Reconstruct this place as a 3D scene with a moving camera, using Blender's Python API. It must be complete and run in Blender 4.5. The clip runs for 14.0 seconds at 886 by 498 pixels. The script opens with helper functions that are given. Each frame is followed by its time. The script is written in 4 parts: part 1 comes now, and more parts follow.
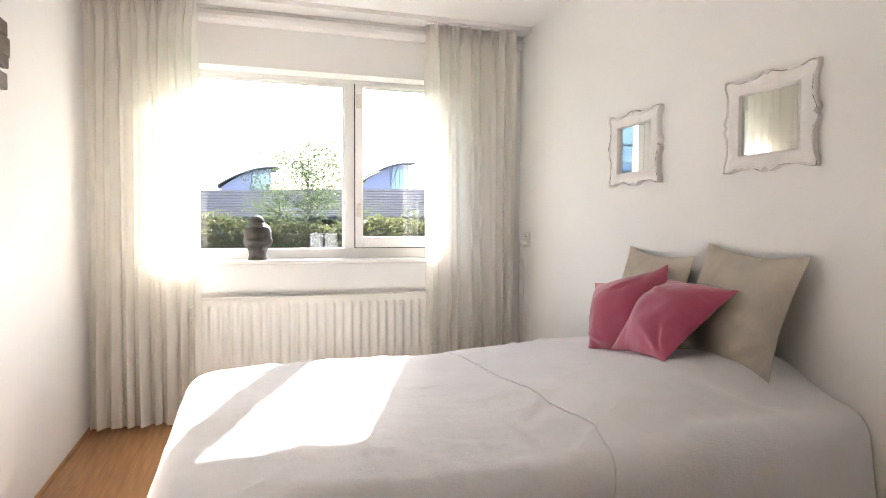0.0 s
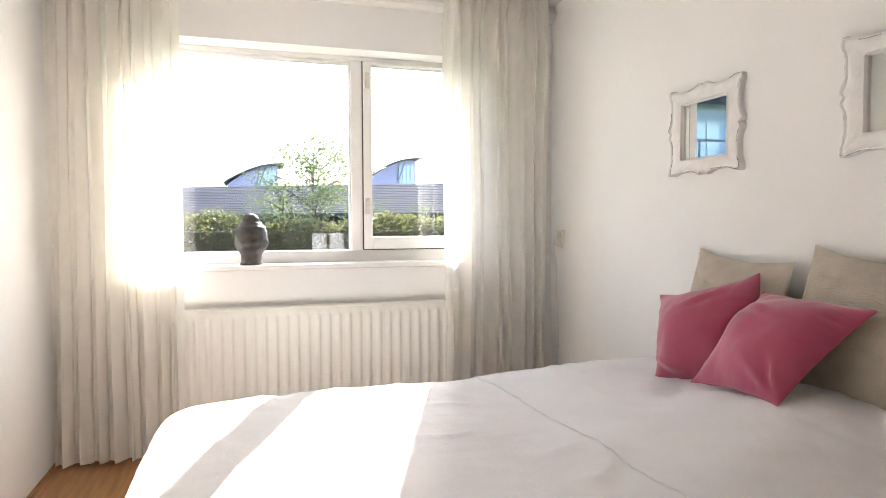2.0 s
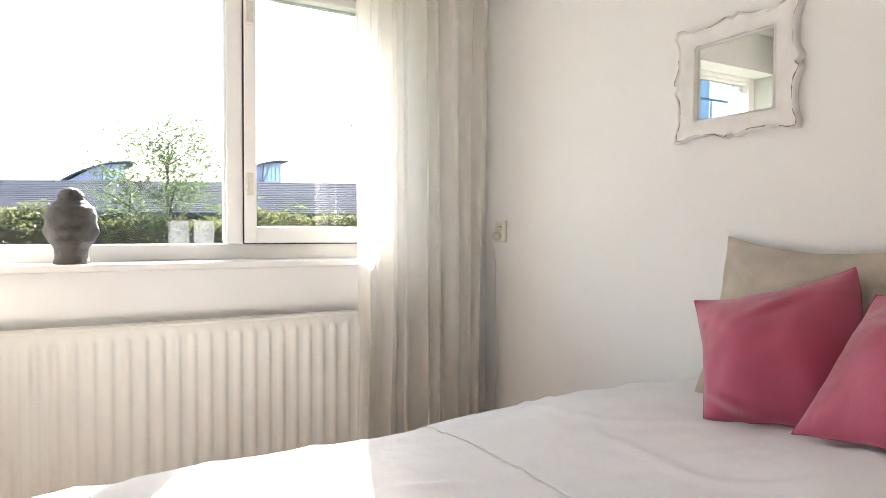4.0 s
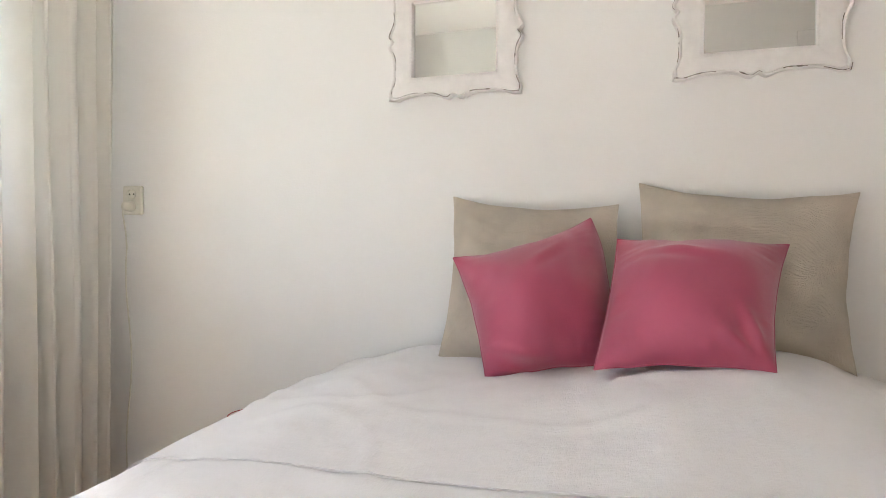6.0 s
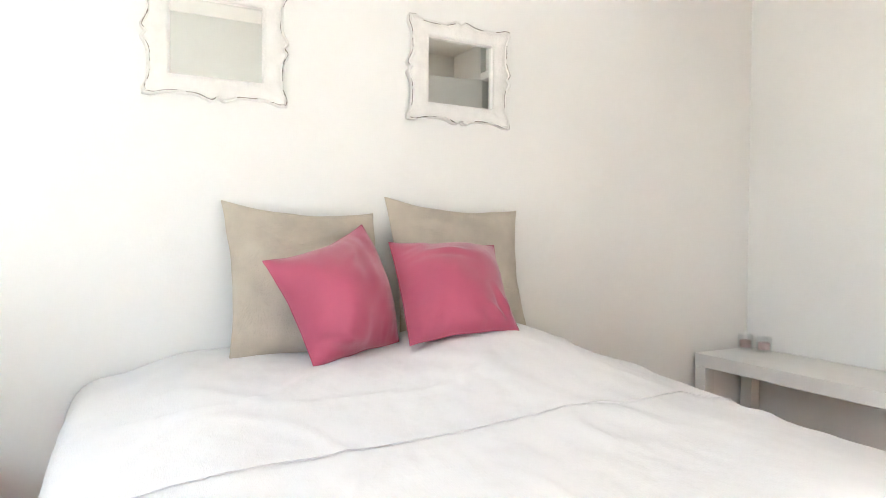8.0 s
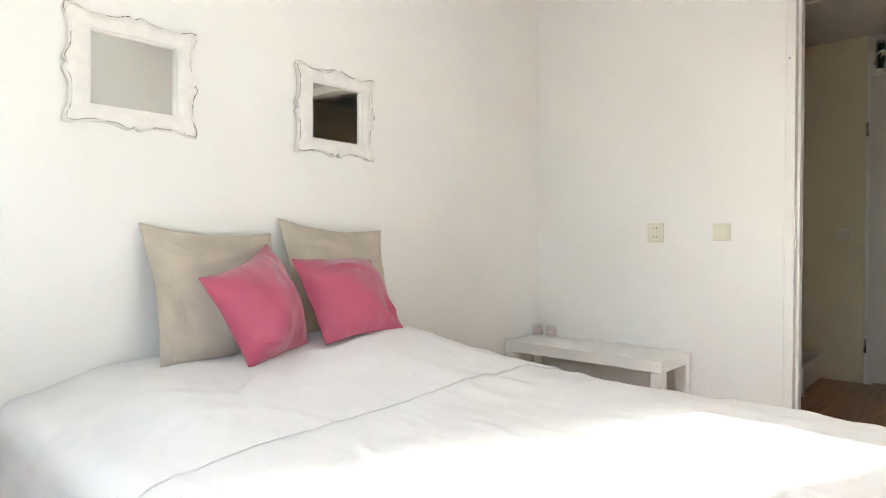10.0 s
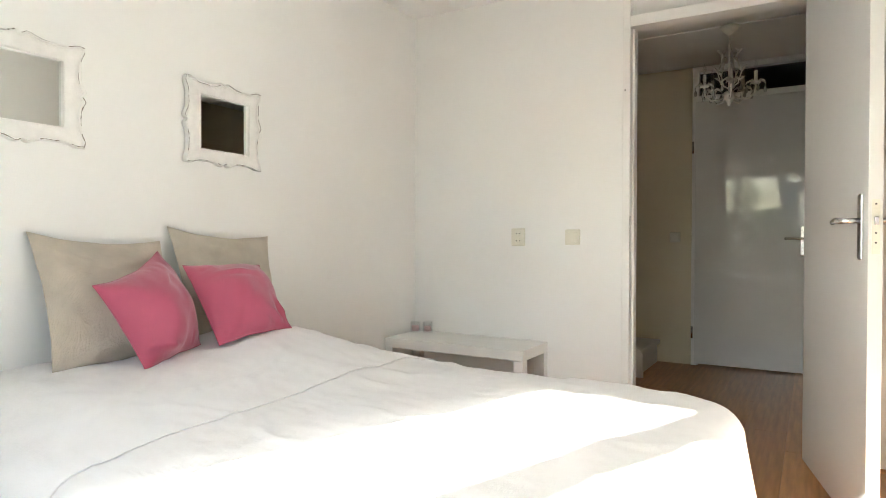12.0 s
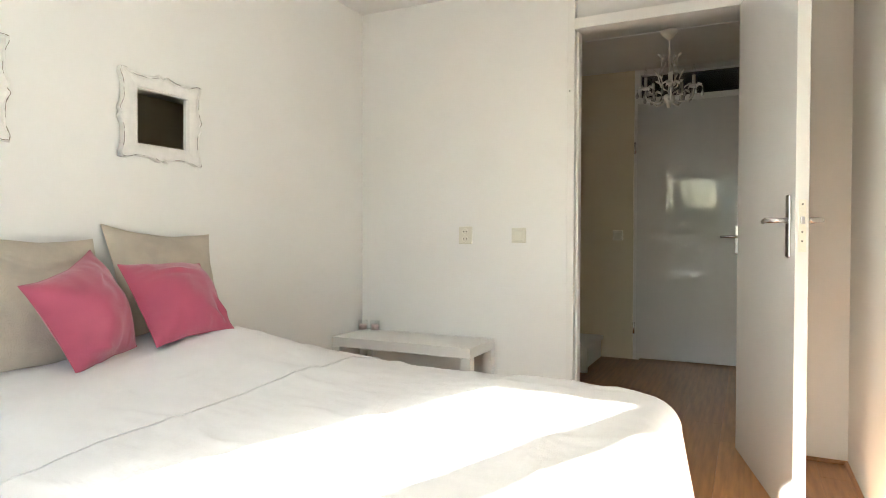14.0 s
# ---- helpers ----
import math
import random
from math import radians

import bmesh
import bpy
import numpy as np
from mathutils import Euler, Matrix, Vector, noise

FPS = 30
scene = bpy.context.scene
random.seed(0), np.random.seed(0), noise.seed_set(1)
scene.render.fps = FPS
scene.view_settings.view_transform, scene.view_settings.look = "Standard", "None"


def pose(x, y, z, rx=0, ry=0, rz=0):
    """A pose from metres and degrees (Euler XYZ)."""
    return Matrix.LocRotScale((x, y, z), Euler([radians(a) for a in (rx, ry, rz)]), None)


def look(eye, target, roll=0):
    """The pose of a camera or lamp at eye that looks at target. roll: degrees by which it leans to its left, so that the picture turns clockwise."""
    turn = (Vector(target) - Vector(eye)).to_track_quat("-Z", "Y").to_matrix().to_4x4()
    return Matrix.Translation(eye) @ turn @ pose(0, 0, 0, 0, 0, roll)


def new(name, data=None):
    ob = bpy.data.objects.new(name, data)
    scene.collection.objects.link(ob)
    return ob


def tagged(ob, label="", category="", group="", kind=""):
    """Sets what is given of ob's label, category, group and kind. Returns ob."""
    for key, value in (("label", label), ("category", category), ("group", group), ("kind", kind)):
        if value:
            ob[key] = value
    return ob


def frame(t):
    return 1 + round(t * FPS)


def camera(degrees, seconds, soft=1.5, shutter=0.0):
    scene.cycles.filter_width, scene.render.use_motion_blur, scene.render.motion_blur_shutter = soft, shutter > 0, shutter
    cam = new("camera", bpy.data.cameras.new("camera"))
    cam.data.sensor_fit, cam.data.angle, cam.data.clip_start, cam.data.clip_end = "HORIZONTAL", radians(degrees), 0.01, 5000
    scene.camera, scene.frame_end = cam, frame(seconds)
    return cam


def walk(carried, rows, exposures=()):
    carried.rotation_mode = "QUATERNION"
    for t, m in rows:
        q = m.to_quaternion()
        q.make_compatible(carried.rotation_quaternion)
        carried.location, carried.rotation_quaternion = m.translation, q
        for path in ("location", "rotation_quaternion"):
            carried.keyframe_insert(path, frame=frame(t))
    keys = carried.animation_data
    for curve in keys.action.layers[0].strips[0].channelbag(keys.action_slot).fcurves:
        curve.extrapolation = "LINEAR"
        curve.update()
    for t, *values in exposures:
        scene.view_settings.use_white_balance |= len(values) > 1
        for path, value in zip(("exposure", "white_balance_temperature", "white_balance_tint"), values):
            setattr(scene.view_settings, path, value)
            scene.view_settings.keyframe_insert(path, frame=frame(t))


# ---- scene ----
cam = camera(71.0, 14.0, soft=0.9)
PATH = [
    (0, -1.669, -3.635, 1.056, 88.04, -0.15, -17.66),
    (0.5, -1.650, -3.556, 1.045, 87.97, -0.08, -17.21),
    (1, -1.629, -3.427, 1.047, 87.94, -0.02, -16.98),
    (1.5, -1.615, -3.308, 1.057, 87.84, 0.01, -16.87),
    (2, -1.594, -3.144, 1.071, 87.62, 0.22, -17.02),
    (4.5, -1.528, -2.174, 0.942, 88.67, -0.31, -37.36),
    (5, -1.576, -2.028, 0.890, 88.62, -0.23, -48.14),
    (5.5, -1.600, -1.890, 0.868, 88.73, -0.32, -59.51),
    (6, -1.631, -1.763, 0.866, 88.99, -0.31, -71.26),
    (6.5, -1.705, -1.623, 0.849, 88.84, -0.25, -85.77),
    (7, -1.764, -1.428, 0.852, 88.65, -0.25, -97.48),
    (7.5, -1.784, -1.217, 0.867, 88.61, -0.32, -107.51),
    (8, -1.813, -1.038, 0.885, 88.79, -0.38, -116.42),
    (10.5, -1.945, -0.402, 0.934, 89.37, -0.15, -140.81),
    (11, -1.983, -0.340, 0.944, 89.37, -0.06, -143.28),
    (11.5, -2.026, -0.300, 0.950, 89.33, -0.07, -146.70),
    (12, -2.048, -0.290, 0.953, 89.25, -0.12, -149.28),
    (12.5, -2.054, -0.289, 0.954, 89.20, -0.11, -151.10),
    (13, -2.052, -0.289, 0.954, 89.12, -0.12, -152.40),
    (13.5, -2.055, -0.292, 0.954, 89.07, -0.13, -153.38),
    (14, -2.056, -0.298, 0.955, 89.05, -0.16, -153.93),
]
EXPOSURE = [(0, 3.85, 6480, 15), (2, 3.79, 6500, 15), (5, 3.77, 6430, 13), (6.5, 4.02, 6340, 12), (8, 4.50, 6150, 9), (11, 4.22, 6280, 7), (14, 4.16, 6500, 5)]
SCALE = 1.07  # one plan unit in metres
walk(cam, [(t, pose(x * SCALE, y * SCALE, z * SCALE, rx, ry, rz)) for t, x, y, z, rx, ry, rz in PATH], EXPOSURE)

# ---- daylight ----
SUN_DIR = Vector((-0.292, -0.80, -0.488)).normalized()
world = bpy.data.worlds.new("sky")
scene.world = world
world.use_nodes = True
wn = world.node_tree
sky = wn.nodes.new("ShaderNodeTexSky")
sky.sky_type = "NISHITA"
sky.sun_disc = False
sky.sun_elevation = math.asin(-SUN_DIR.z)
sky.sun_rotation = math.atan2(-SUN_DIR.x, -SUN_DIR.y)
bg = wn.nodes["Background"]
bg.inputs["Strength"].default_value = 0.15
wn.links.new(sky.outputs["Color"], bg.inputs["Color"])
sun_data = bpy.data.lights.new("sun", "SUN")
sun_data.energy, sun_data.angle, sun_data.color = 3.5, radians(0.6), (1.0, 0.96, 0.90)
sun = new("sun", sun_data)
sun.matrix_world = look((0, 0, 10), Vector((0, 0, 10)) + SUN_DIR)



# ---- materials ----
def mat(name, color, rough=0.6, spec=0.5, metal=0.0, var=0.06, scale=6.0, bump=0.1, bump_scale=120.0, stretch=(1, 1, 1), sheen=0.0):
    """Two scales of variation: broad tint by noise, fine relief by bump."""
    m = bpy.data.materials.new(name)
    m.use_nodes = True
    nt = m.node_tree
    b = nt.nodes["Principled BSDF"]
    b.inputs["Roughness"].default_value, b.inputs["Metallic"].default_value = rough, metal
    b.inputs["Specular IOR Level"].default_value = spec
    b.inputs["Sheen Weight"].default_value = sheen
    tc = nt.nodes.new("ShaderNodeTexCoord")
    mp = nt.nodes.new("ShaderNodeMapping")
    mp.inputs["Scale"].default_value = stretch
    nt.links.new(tc.outputs["Object"], mp.inputs["Vector"])
    n1 = nt.nodes.new("ShaderNodeTexNoise")
    n1.inputs["Scale"].default_value, n1.inputs["Detail"].default_value = scale, 6
    nt.links.new(mp.outputs["Vector"], n1.inputs["Vector"])
    ramp = nt.nodes.new("ShaderNodeValToRGB")
    lo = [c * (1 - var) for c in color]
    hi = [min(1, c * (1 + var)) for c in color]
    ramp.color_ramp.elements[0].position, ramp.color_ramp.elements[1].position = 0.3, 0.7
    ramp.color_ramp.elements[0].color, ramp.color_ramp.elements[1].color = (*lo, 1), (*hi, 1)
    nt.links.new(n1.outputs["Fac"], ramp.inputs["Fac"])
    nt.links.new(ramp.outputs["Color"], b.inputs["Base Color"])
    if bump:
        n2 = nt.nodes.new("ShaderNodeTexNoise")
        n2.inputs["Scale"].default_value, n2.inputs["Detail"].default_value = bump_scale, 4
        nt.links.new(mp.outputs["Vector"], n2.inputs["Vector"])
        bp = nt.nodes.new("ShaderNodeBump")
        bp.inputs["Strength"].default_value, bp.inputs["Distance"].default_value = bump, 0.01
        nt.links.new(n2.outputs["Fac"], bp.inputs["Height"])
        nt.links.new(bp.outputs["Normal"], b.inputs["Normal"])
    return m


def weave(m, size, strength):
    """Adds crossing threads to a cloth's relief."""
    nt = m.node_tree
    b = nt.nodes["Principled BSDF"]
    tc = nt.nodes.new("ShaderNodeTexCoord")
    prev = b.inputs["Normal"].links[0].from_socket if b.inputs["Normal"].links else None
    for k, s in enumerate(((1, 12, 12), (12, 1, 1))):
        mp = nt.nodes.new("ShaderNodeMapping")
        mp.inputs["Scale"].default_value = s
        nt.links.new(tc.outputs["Object"], mp.inputs["Vector"])
        n = nt.nodes.new("ShaderNodeTexNoise")
        n.inputs["Scale"].default_value, n.inputs["Detail"].default_value = size, 3
        nt.links.new(mp.outputs["Vector"], n.inputs["Vector"])
        bp = nt.nodes.new("ShaderNodeBump")
        bp.inputs["Strength"].default_value, bp.inputs["Distance"].default_value = strength, 0.004
        nt.links.new(n.outputs["Fac"], bp.inputs["Height"])
        if prev:
            nt.links.new(prev, bp.inputs["Normal"])
        prev = bp.outputs["Normal"]
    nt.links.new(prev, b.inputs["Normal"])
    return m


M_WALL = mat("wall_paint", (0.83, 0.825, 0.80), 0.75, 0.3, var=0.02, scale=2.0, bump=0.06, bump_scale=160)
M_HALL = mat("hall_paint", (0.74, 0.68, 0.53), 0.7, 0.3, var=0.03, scale=2.0, bump=0.06, bump_scale=160)
M_CEIL = mat("ceiling_paint", (0.84, 0.83, 0.81), 0.85, 0.2, var=0.02, scale=2.0, bump=0.1, bump_scale=200)
M_TRIM = mat("white_gloss_paint", (0.80, 0.79, 0.76), 0.3, 0.5, var=0.02, scale=5, bump=0.02, bump_scale=60)
M_DOOR = mat("door_gloss_paint", (0.74, 0.735, 0.71), 0.045, 0.5, var=0.02, scale=3, bump=0.006, bump_scale=14)
M_RAD = mat("radiator_enamel", (0.78, 0.765, 0.70), 0.3, 0.5, var=0.02, scale=4, bump=0.01, bump_scale=90)
M_BENCH = mat("white_lacquer", (0.78, 0.77, 0.74), 0.35, 0.5, var=0.02, scale=8, bump=0.02, bump_scale=90)
M_SPREAD = weave(mat("linen_bedspread", (0.82, 0.81, 0.81), 0.9, 0.1, var=0.035, scale=5, bump=0.55, bump_scale=11, sheen=0.1), 45, 0.18)
M_BEIGE = weave(mat("natural_linen", (0.60, 0.535, 0.44), 0.95, 0.1, var=0.12, scale=10, bump=0.3, bump_scale=25, sheen=0.1), 45, 0.9)
M_PINK = weave(mat("pink_satin", (0.41, 0.068, 0.128), 0.48, 0.4, var=0.07, scale=6, bump=0.12, bump_scale=18, sheen=0.35), 60, 0.10)
M_RED = mat("dark_red_fabric", (0.36, 0.03, 0.06), 0.8, 0.2, var=0.1, scale=40, bump=0.2, bump_scale=300)
M_SHADE_IN = mat("shade_lining", (0.75, 0.72, 0.68), 0.8, 0.2)
M_PLASTIC = mat("cream_plastic", (0.72, 0.70, 0.60), 0.35, 0.5, var=0.02)
M_CATCH = mat("aged_cream_enamel", (0.66, 0.63, 0.55), 0.35, 0.5, var=0.12, scale=40)
M_DARK = mat("dark_hole", (0.02, 0.02, 0.02), 0.6, 0.3)
M_CHROME = mat("satin_chrome", (0.62, 0.62, 0.62), 0.25, 0.5, metal=1.0, var=0.05, bump=0.02)
M_STATUE = mat("dark_grey_stone", (0.055, 0.05, 0.045), 0.65, 0.4, var=0.35, scale=30, bump=0.4, bump_scale=120)
M_FRAMEWHITE = mat("shabby_white_paint", (0.80, 0.785, 0.755), 0.55, 0.4, var=0.05, scale=30, bump=0.2, bump_scale=80)
M_WORN = mat("worn_dark_edge", (0.22, 0.19, 0.16), 0.7, 0.2, var=0.4, scale=60)
M_MIRROR = mat("mirror_silver", (0.80, 0.83, 0.81), 0.01, 0.5, metal=1.0, var=0.0, bump=0)
M_WOOD_DARK = mat("dark_stained_wood", (0.10, 0.07, 0.05), 0.5, 0.4, var=0.3, scale=20, stretch=(1, 1, 8))
M_CAST = mat("white_painted_iron", (0.72, 0.70, 0.64), 0.45, 0.5, var=0.06, scale=30)
M_PINKWAX = mat("pink_wax", (0.80, 0.58, 0.58), 0.5, 0.4)
M_GRASS = mat("lawn", (0.07, 0.11, 0.03), 0.95, 0.1, var=0.4, scale=2, bump=0.5, bump_scale=60)
M_BARK = mat("bark", (0.10, 0.075, 0.05), 0.9, 0.2, var=0.3, scale=15)
M_ROOFSLAT = mat("grey_roof_slat", (0.19, 0.17, 0.175), 0.9, 0.1, var=0.2, scale=3)
M_SHEDWALL = mat("dark_timber_wall", (0.045, 0.045, 0.06), 0.8, 0.2, var=0.3, scale=4)
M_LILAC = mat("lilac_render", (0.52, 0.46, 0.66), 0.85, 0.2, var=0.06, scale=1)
M_ROOFMETAL = mat("slate_grey_metal", (0.13, 0.13, 0.18), 0.5, 0.5, var=0.1, scale=1)
# pale blue base colour stands in for sky reflected in the panes
M_SKYGLASS = mat("facade_glass_sky_tint", (0.62, 0.74, 0.80), 0.1, 0.8, var=0.1, scale=1, bump=0)
M_FLATS = mat("pale_blue_render", (0.46, 0.56, 0.72), 0.85, 0.2, var=0.06, scale=1)
M_BLUEFRAME = mat("pale_frame", (0.55, 0.58, 0.62), 0.5, 0.4)


def leaf_mat(name, color):
    m = mat(name, color, 0.5, 0.4, var=0.45, scale=25, bump=0)
    nt = m.node_tree
    b, out = nt.nodes["Principled BSDF"], nt.nodes["Material Output"]
    tr = nt.nodes.new("ShaderNodeBsdfTranslucent")
    tr.inputs["Color"].default_value = (color[0] * 2.6, color[1] * 2.6, color[2] * 2.0, 1)
    mx = nt.nodes.new("ShaderNodeMixShader")
    mx.inputs["Fac"].default_value = 0.45
    nt.links.new(b.outputs[0], mx.inputs[1])
    nt.links.new(tr.outputs[0], mx.inputs[2])
    nt.links.new(mx.outputs[0], out.inputs["Surface"])
    return m


M_LEAF = leaf_mat("hedge_leaf", (0.115, 0.12, 0.065))
M_LEAF2 = leaf_mat("tree_leaf", (0.095, 0.12, 0.07))


def glass_mat(name, tint=(1, 1, 1), clear=0.92):
    m = bpy.data.materials.new(name)
    m.use_nodes = True
    nt = m.node_tree
    out = nt.nodes["Material Output"]
    t = nt.nodes.new("ShaderNodeBsdfTransparent")
    t.inputs["Color"].default_value = (*tint, 1)
    g = nt.nodes.new("ShaderNodeBsdfGlossy")
    g.inputs["Roughness"].default_value = 0.02
    mx = nt.nodes.new("ShaderNodeMixShader")
    mx.inputs["Fac"].default_value = 1 - clear
    nt.links.new(t.outputs[0], mx.inputs[1])
    nt.links.new(g.outputs[0], mx.inputs[2])
    nt.links.new(mx.outputs[0], out.inputs["Surface"])
    return m


# grey tint added to the panes to dim the bright outdoors
M_DIMGLASS = glass_mat("dimmed_window_glass", (0.60, 0.61, 0.61), 0.95)
M_CRYSTAL = glass_mat("clear_crystal", (0.98, 0.985, 0.985), 0.90)


def frosted_mat(clear):
    m = mat("frosted_pressed_glass", (0.82, 0.83, 0.82), 0.25, 0.5, var=0.1, scale=40, bump=0.4, bump_scale=90)
    nt = m.node_tree
    b, out = nt.nodes["Principled BSDF"], nt.nodes["Material Output"]
    tr, tp = nt.nodes.new("ShaderNodeBsdfTranslucent"), nt.nodes.new("ShaderNodeBsdfTransparent")
    tr.inputs["Color"].default_value = (0.9, 0.9, 0.88, 1)
    m1, m2 = nt.nodes.new("ShaderNodeMixShader"), nt.nodes.new("ShaderNodeMixShader")
    m1.inputs["Fac"].default_value, m2.inputs["Fac"].default_value = 0.5, clear
    nt.links.new(b.outputs[0], m1.inputs[1])
    nt.links.new(tr.outputs[0], m1.inputs[2])
    nt.links.new(m1.outputs[0], m2.inputs[1])
    nt.links.new(tp.outputs[0], m2.inputs[2])
    nt.links.new(m2.outputs[0], out.inputs["Surface"])
    return m


M_FROST = frosted_mat(0.94)
M_DROP = frosted_mat(0.45)


def curtain_mat():
    m = mat("sheer_linen_curtain", (0.88, 0.86, 0.80), 0.9, 0.1, var=0.04, scale=12, bump=0.15, bump_scale=200)
    nt = m.node_tree
    b, out = nt.nodes["Principled BSDF"], nt.nodes["Material Output"]
    tr = nt.nodes.new("ShaderNodeBsdfTranslucent")
    tr.inputs["Color"].default_value = (0.95, 0.93, 0.88, 1)
    tp = nt.nodes.new("ShaderNodeBsdfTransparent")
    m1, m2 = nt.nodes.new("ShaderNodeMixShader"), nt.nodes.new("ShaderNodeMixShader")
    m1.inputs["Fac"].default_value, m2.inputs["Fac"].default_value = 0.54, 0.025
    nt.links.new(b.outputs[0], m1.inputs[1])
    nt.links.new(tr.outputs[0], m1.inputs[2])
    nt.links.new(m1.outputs[0], m2.inputs[1])
    nt.links.new(tp.outputs[0], m2.inputs[2])
    nt.links.new(m2.outputs[0], out.inputs["Surface"])
    return m


M_CURTAIN = curtain_mat()


def floor_mat():
    m = mat("beech_laminate", (0.43, 0.215, 0.085), 0.32, 0.5, var=0.22, scale=5, bump=0.03, bump_scale=60, stretch=(9, 0.7, 1))
    nt = m.node_tree
    b = nt.nodes["Principled BSDF"]
    src = b.inputs["Base Color"].links[0].from_socket
    oi = nt.nodes.new("ShaderNodeObjectInfo")
    hsv = nt.nodes.new("ShaderNodeHueSaturation")
    mr = nt.nodes.new("ShaderNodeMapRange")
    mr.inputs["To Min"].default_value, mr.inputs["To Max"].default_value = 0.82, 1.15
    nt.links.new(oi.outputs["Random"], mr.inputs["Value"])
    nt.links.new(mr.outputs["Result"], hsv.inputs["Value"])
    nt.links.new(src, hsv.inputs["Color"])
    nt.links.new(hsv.outputs["Color"], b.inputs["Base Color"])
    return m


M_FLOOR = floor_mat()


# ---- mesh helpers ----
def box(bm, x0, x1, y0, y1, z0, z1, bevel=0.0, m=None):
    g = bmesh.ops.create_cube(bm, size=1)["verts"]
    for v in g:
        v.co = Vector((x0 + (v.co.x + 0.5) * (x1 - x0), y0 + (v.co.y + 0.5) * (y1 - y0), z0 + (v.co.z + 0.5) * (z1 - z0)))
    if bevel:
        es = list({e for v in g for e in v.link_edges})
        r = bmesh.ops.bevel(bm, geom=es, offset=bevel, segments=2, affect="EDGES", profile=0.5)
        g = list({v for f in r["faces"] for v in f.verts} | {v for v in g if v.is_valid})
    if m:
        bmesh.ops.transform(bm, matrix=m, verts=g)
    return g


def tube(bm, pts, radii, seg=10, cap=True):
    """A round rod along the points."""
    pts = [Vector(p) for p in pts]
    if not hasattr(radii, "__len__"):
        radii = [radii] * len(pts)
    rings = []
    for i, p in enumerate(pts):
        d = (pts[min(i + 1, len(pts) - 1)] - pts[max(i - 1, 0)]).normalized()
        a = d.orthogonal().normalized() if i == 0 else (a - d * a.dot(d)).normalized()
        b = d.cross(a)
        rings.append([bm.verts.new(p + (a * math.cos(k * math.tau / seg) + b * math.sin(k * math.tau / seg)) * radii[i]) for k in range(seg)])
    for r0, r1 in zip(rings, rings[1:]):
        for k in range(seg):
            bm.faces.new((r0[k], r0[(k + 1) % seg], r1[(k + 1) % seg], r1[k]))
    if cap:
        bm.faces.new(rings[0][::-1])
        bm.faces.new(rings[-1])


def lathe(bm, profile, center=(0, 0, 0), seg=24):
    """A turned body from (radius, height) pairs."""
    cx, cy, cz = center
    rings = [[bm.verts.new((cx + r * math.cos(k * math.tau / seg), cy + r * math.sin(k * math.tau / seg), cz + z)) for k in range(seg)] for r, z in profile]
    for r0, r1 in zip(rings, rings[1:]):
        for k in range(seg):
            bm.faces.new((r0[k], r0[(k + 1) % seg], r1[(k + 1) % seg], r1[k]))


def grid(bm, rows, closed=False):
    vs = [[bm.verts.new(p) for p in row] for row in rows]
    for a, b in zip(vs, vs[1:]):
        n = len(a)
        for k in range(n if closed else n - 1):
            bm.faces.new((a[k], a[(k + 1) % n], b[(k + 1) % n], b[k]))
    return vs


def mesh_ob(name, bm, material, smooth=False):
    bmesh.ops.recalc_face_normals(bm, faces=bm.faces)
    me = bpy.data.meshes.new(name)
    bm.to_mesh(me)
    bm.free()
    me.materials.append(material)
    if smooth:
        for p in me.polygons:
            p.use_smooth = True
    return new(name, me)


def part(name, bm, material, parent, label="", smooth=False):
    ob = mesh_ob(name, bm, material, smooth)
    ob.parent = parent
    return tagged(ob, label) if label else ob


def boxpart(name, dims, material, parent, bevel=0.002, label=""):
    bm = bmesh.new()
    box(bm, *dims, bevel=bevel)
    return part(name, bm, material, parent, label)


def thing(name, label, category, at=(0, 0, 0), group="", kind=""):
    ob = new(name)
    ob.location = at
    ob.empty_display_size = 0.05
    return tagged(ob, label, category, group, kind)


def structure(name, boxes, material, label, category, bevel=0.0):
    bm = bmesh.new()
    for b in boxes:
        box(bm, *b, bevel=bevel)
    return tagged(mesh_ob(name, bm, material), label, category, kind="structure")


# ---- the room ----
XW, YS, CEIL = -2.45, -3.41, 2.275
WX0, WX1, WZ0, WZ1 = -2.11, -0.345, 0.87, 1.945
structure("wall_east", [(0, 0.12, -7.0, 0.32, -0.1, 2.6)], M_WALL, "smooth white painted bedroom wall behind the bed", "wall")
structure("wall_west", [(XW - 0.12, XW, -3.9, 0.32, -0.1, 2.6)], M_WALL, "smooth white painted bedroom side wall", "wall")
structure("wall_north", [(XW, WX0, 0, 0.32, -0.1, 2.6), (WX1, 0, 0, 0.32, -0.1, 2.6), (WX0, WX1, 0, 0.32, -0.1, WZ0), (WX0, WX1, 0, 0.32, WZ1, 2.6)],
          M_WALL, "white painted wall pierced by a wide window", "wall")
DX0, DX1 = -2.092, -1.236
structure("wall_south", [(DX1, 0, YS - 0.09, YS, -0.1, 2.6), (XW, DX0, YS - 0.09, YS, -0.1, 2.6)], M_WALL, "white painted wall with the bedroom doorway", "wall")
structure("ceiling", [(XW, 0, YS, 0, CEIL, 2.6)], M_CEIL, "plain white painted bedroom ceiling", "ceiling")
# runs on past the hall to keep sky light off the transom
structure("ceiling_hall", [(-2.9, 0, -6.6, YS - 0.09, 2.29, 2.6), (-2.9, 0, -4.52, -4.50, 2.282, 2.29)], M_CEIL, "white hall ceiling with a panel joint", "ceiling")
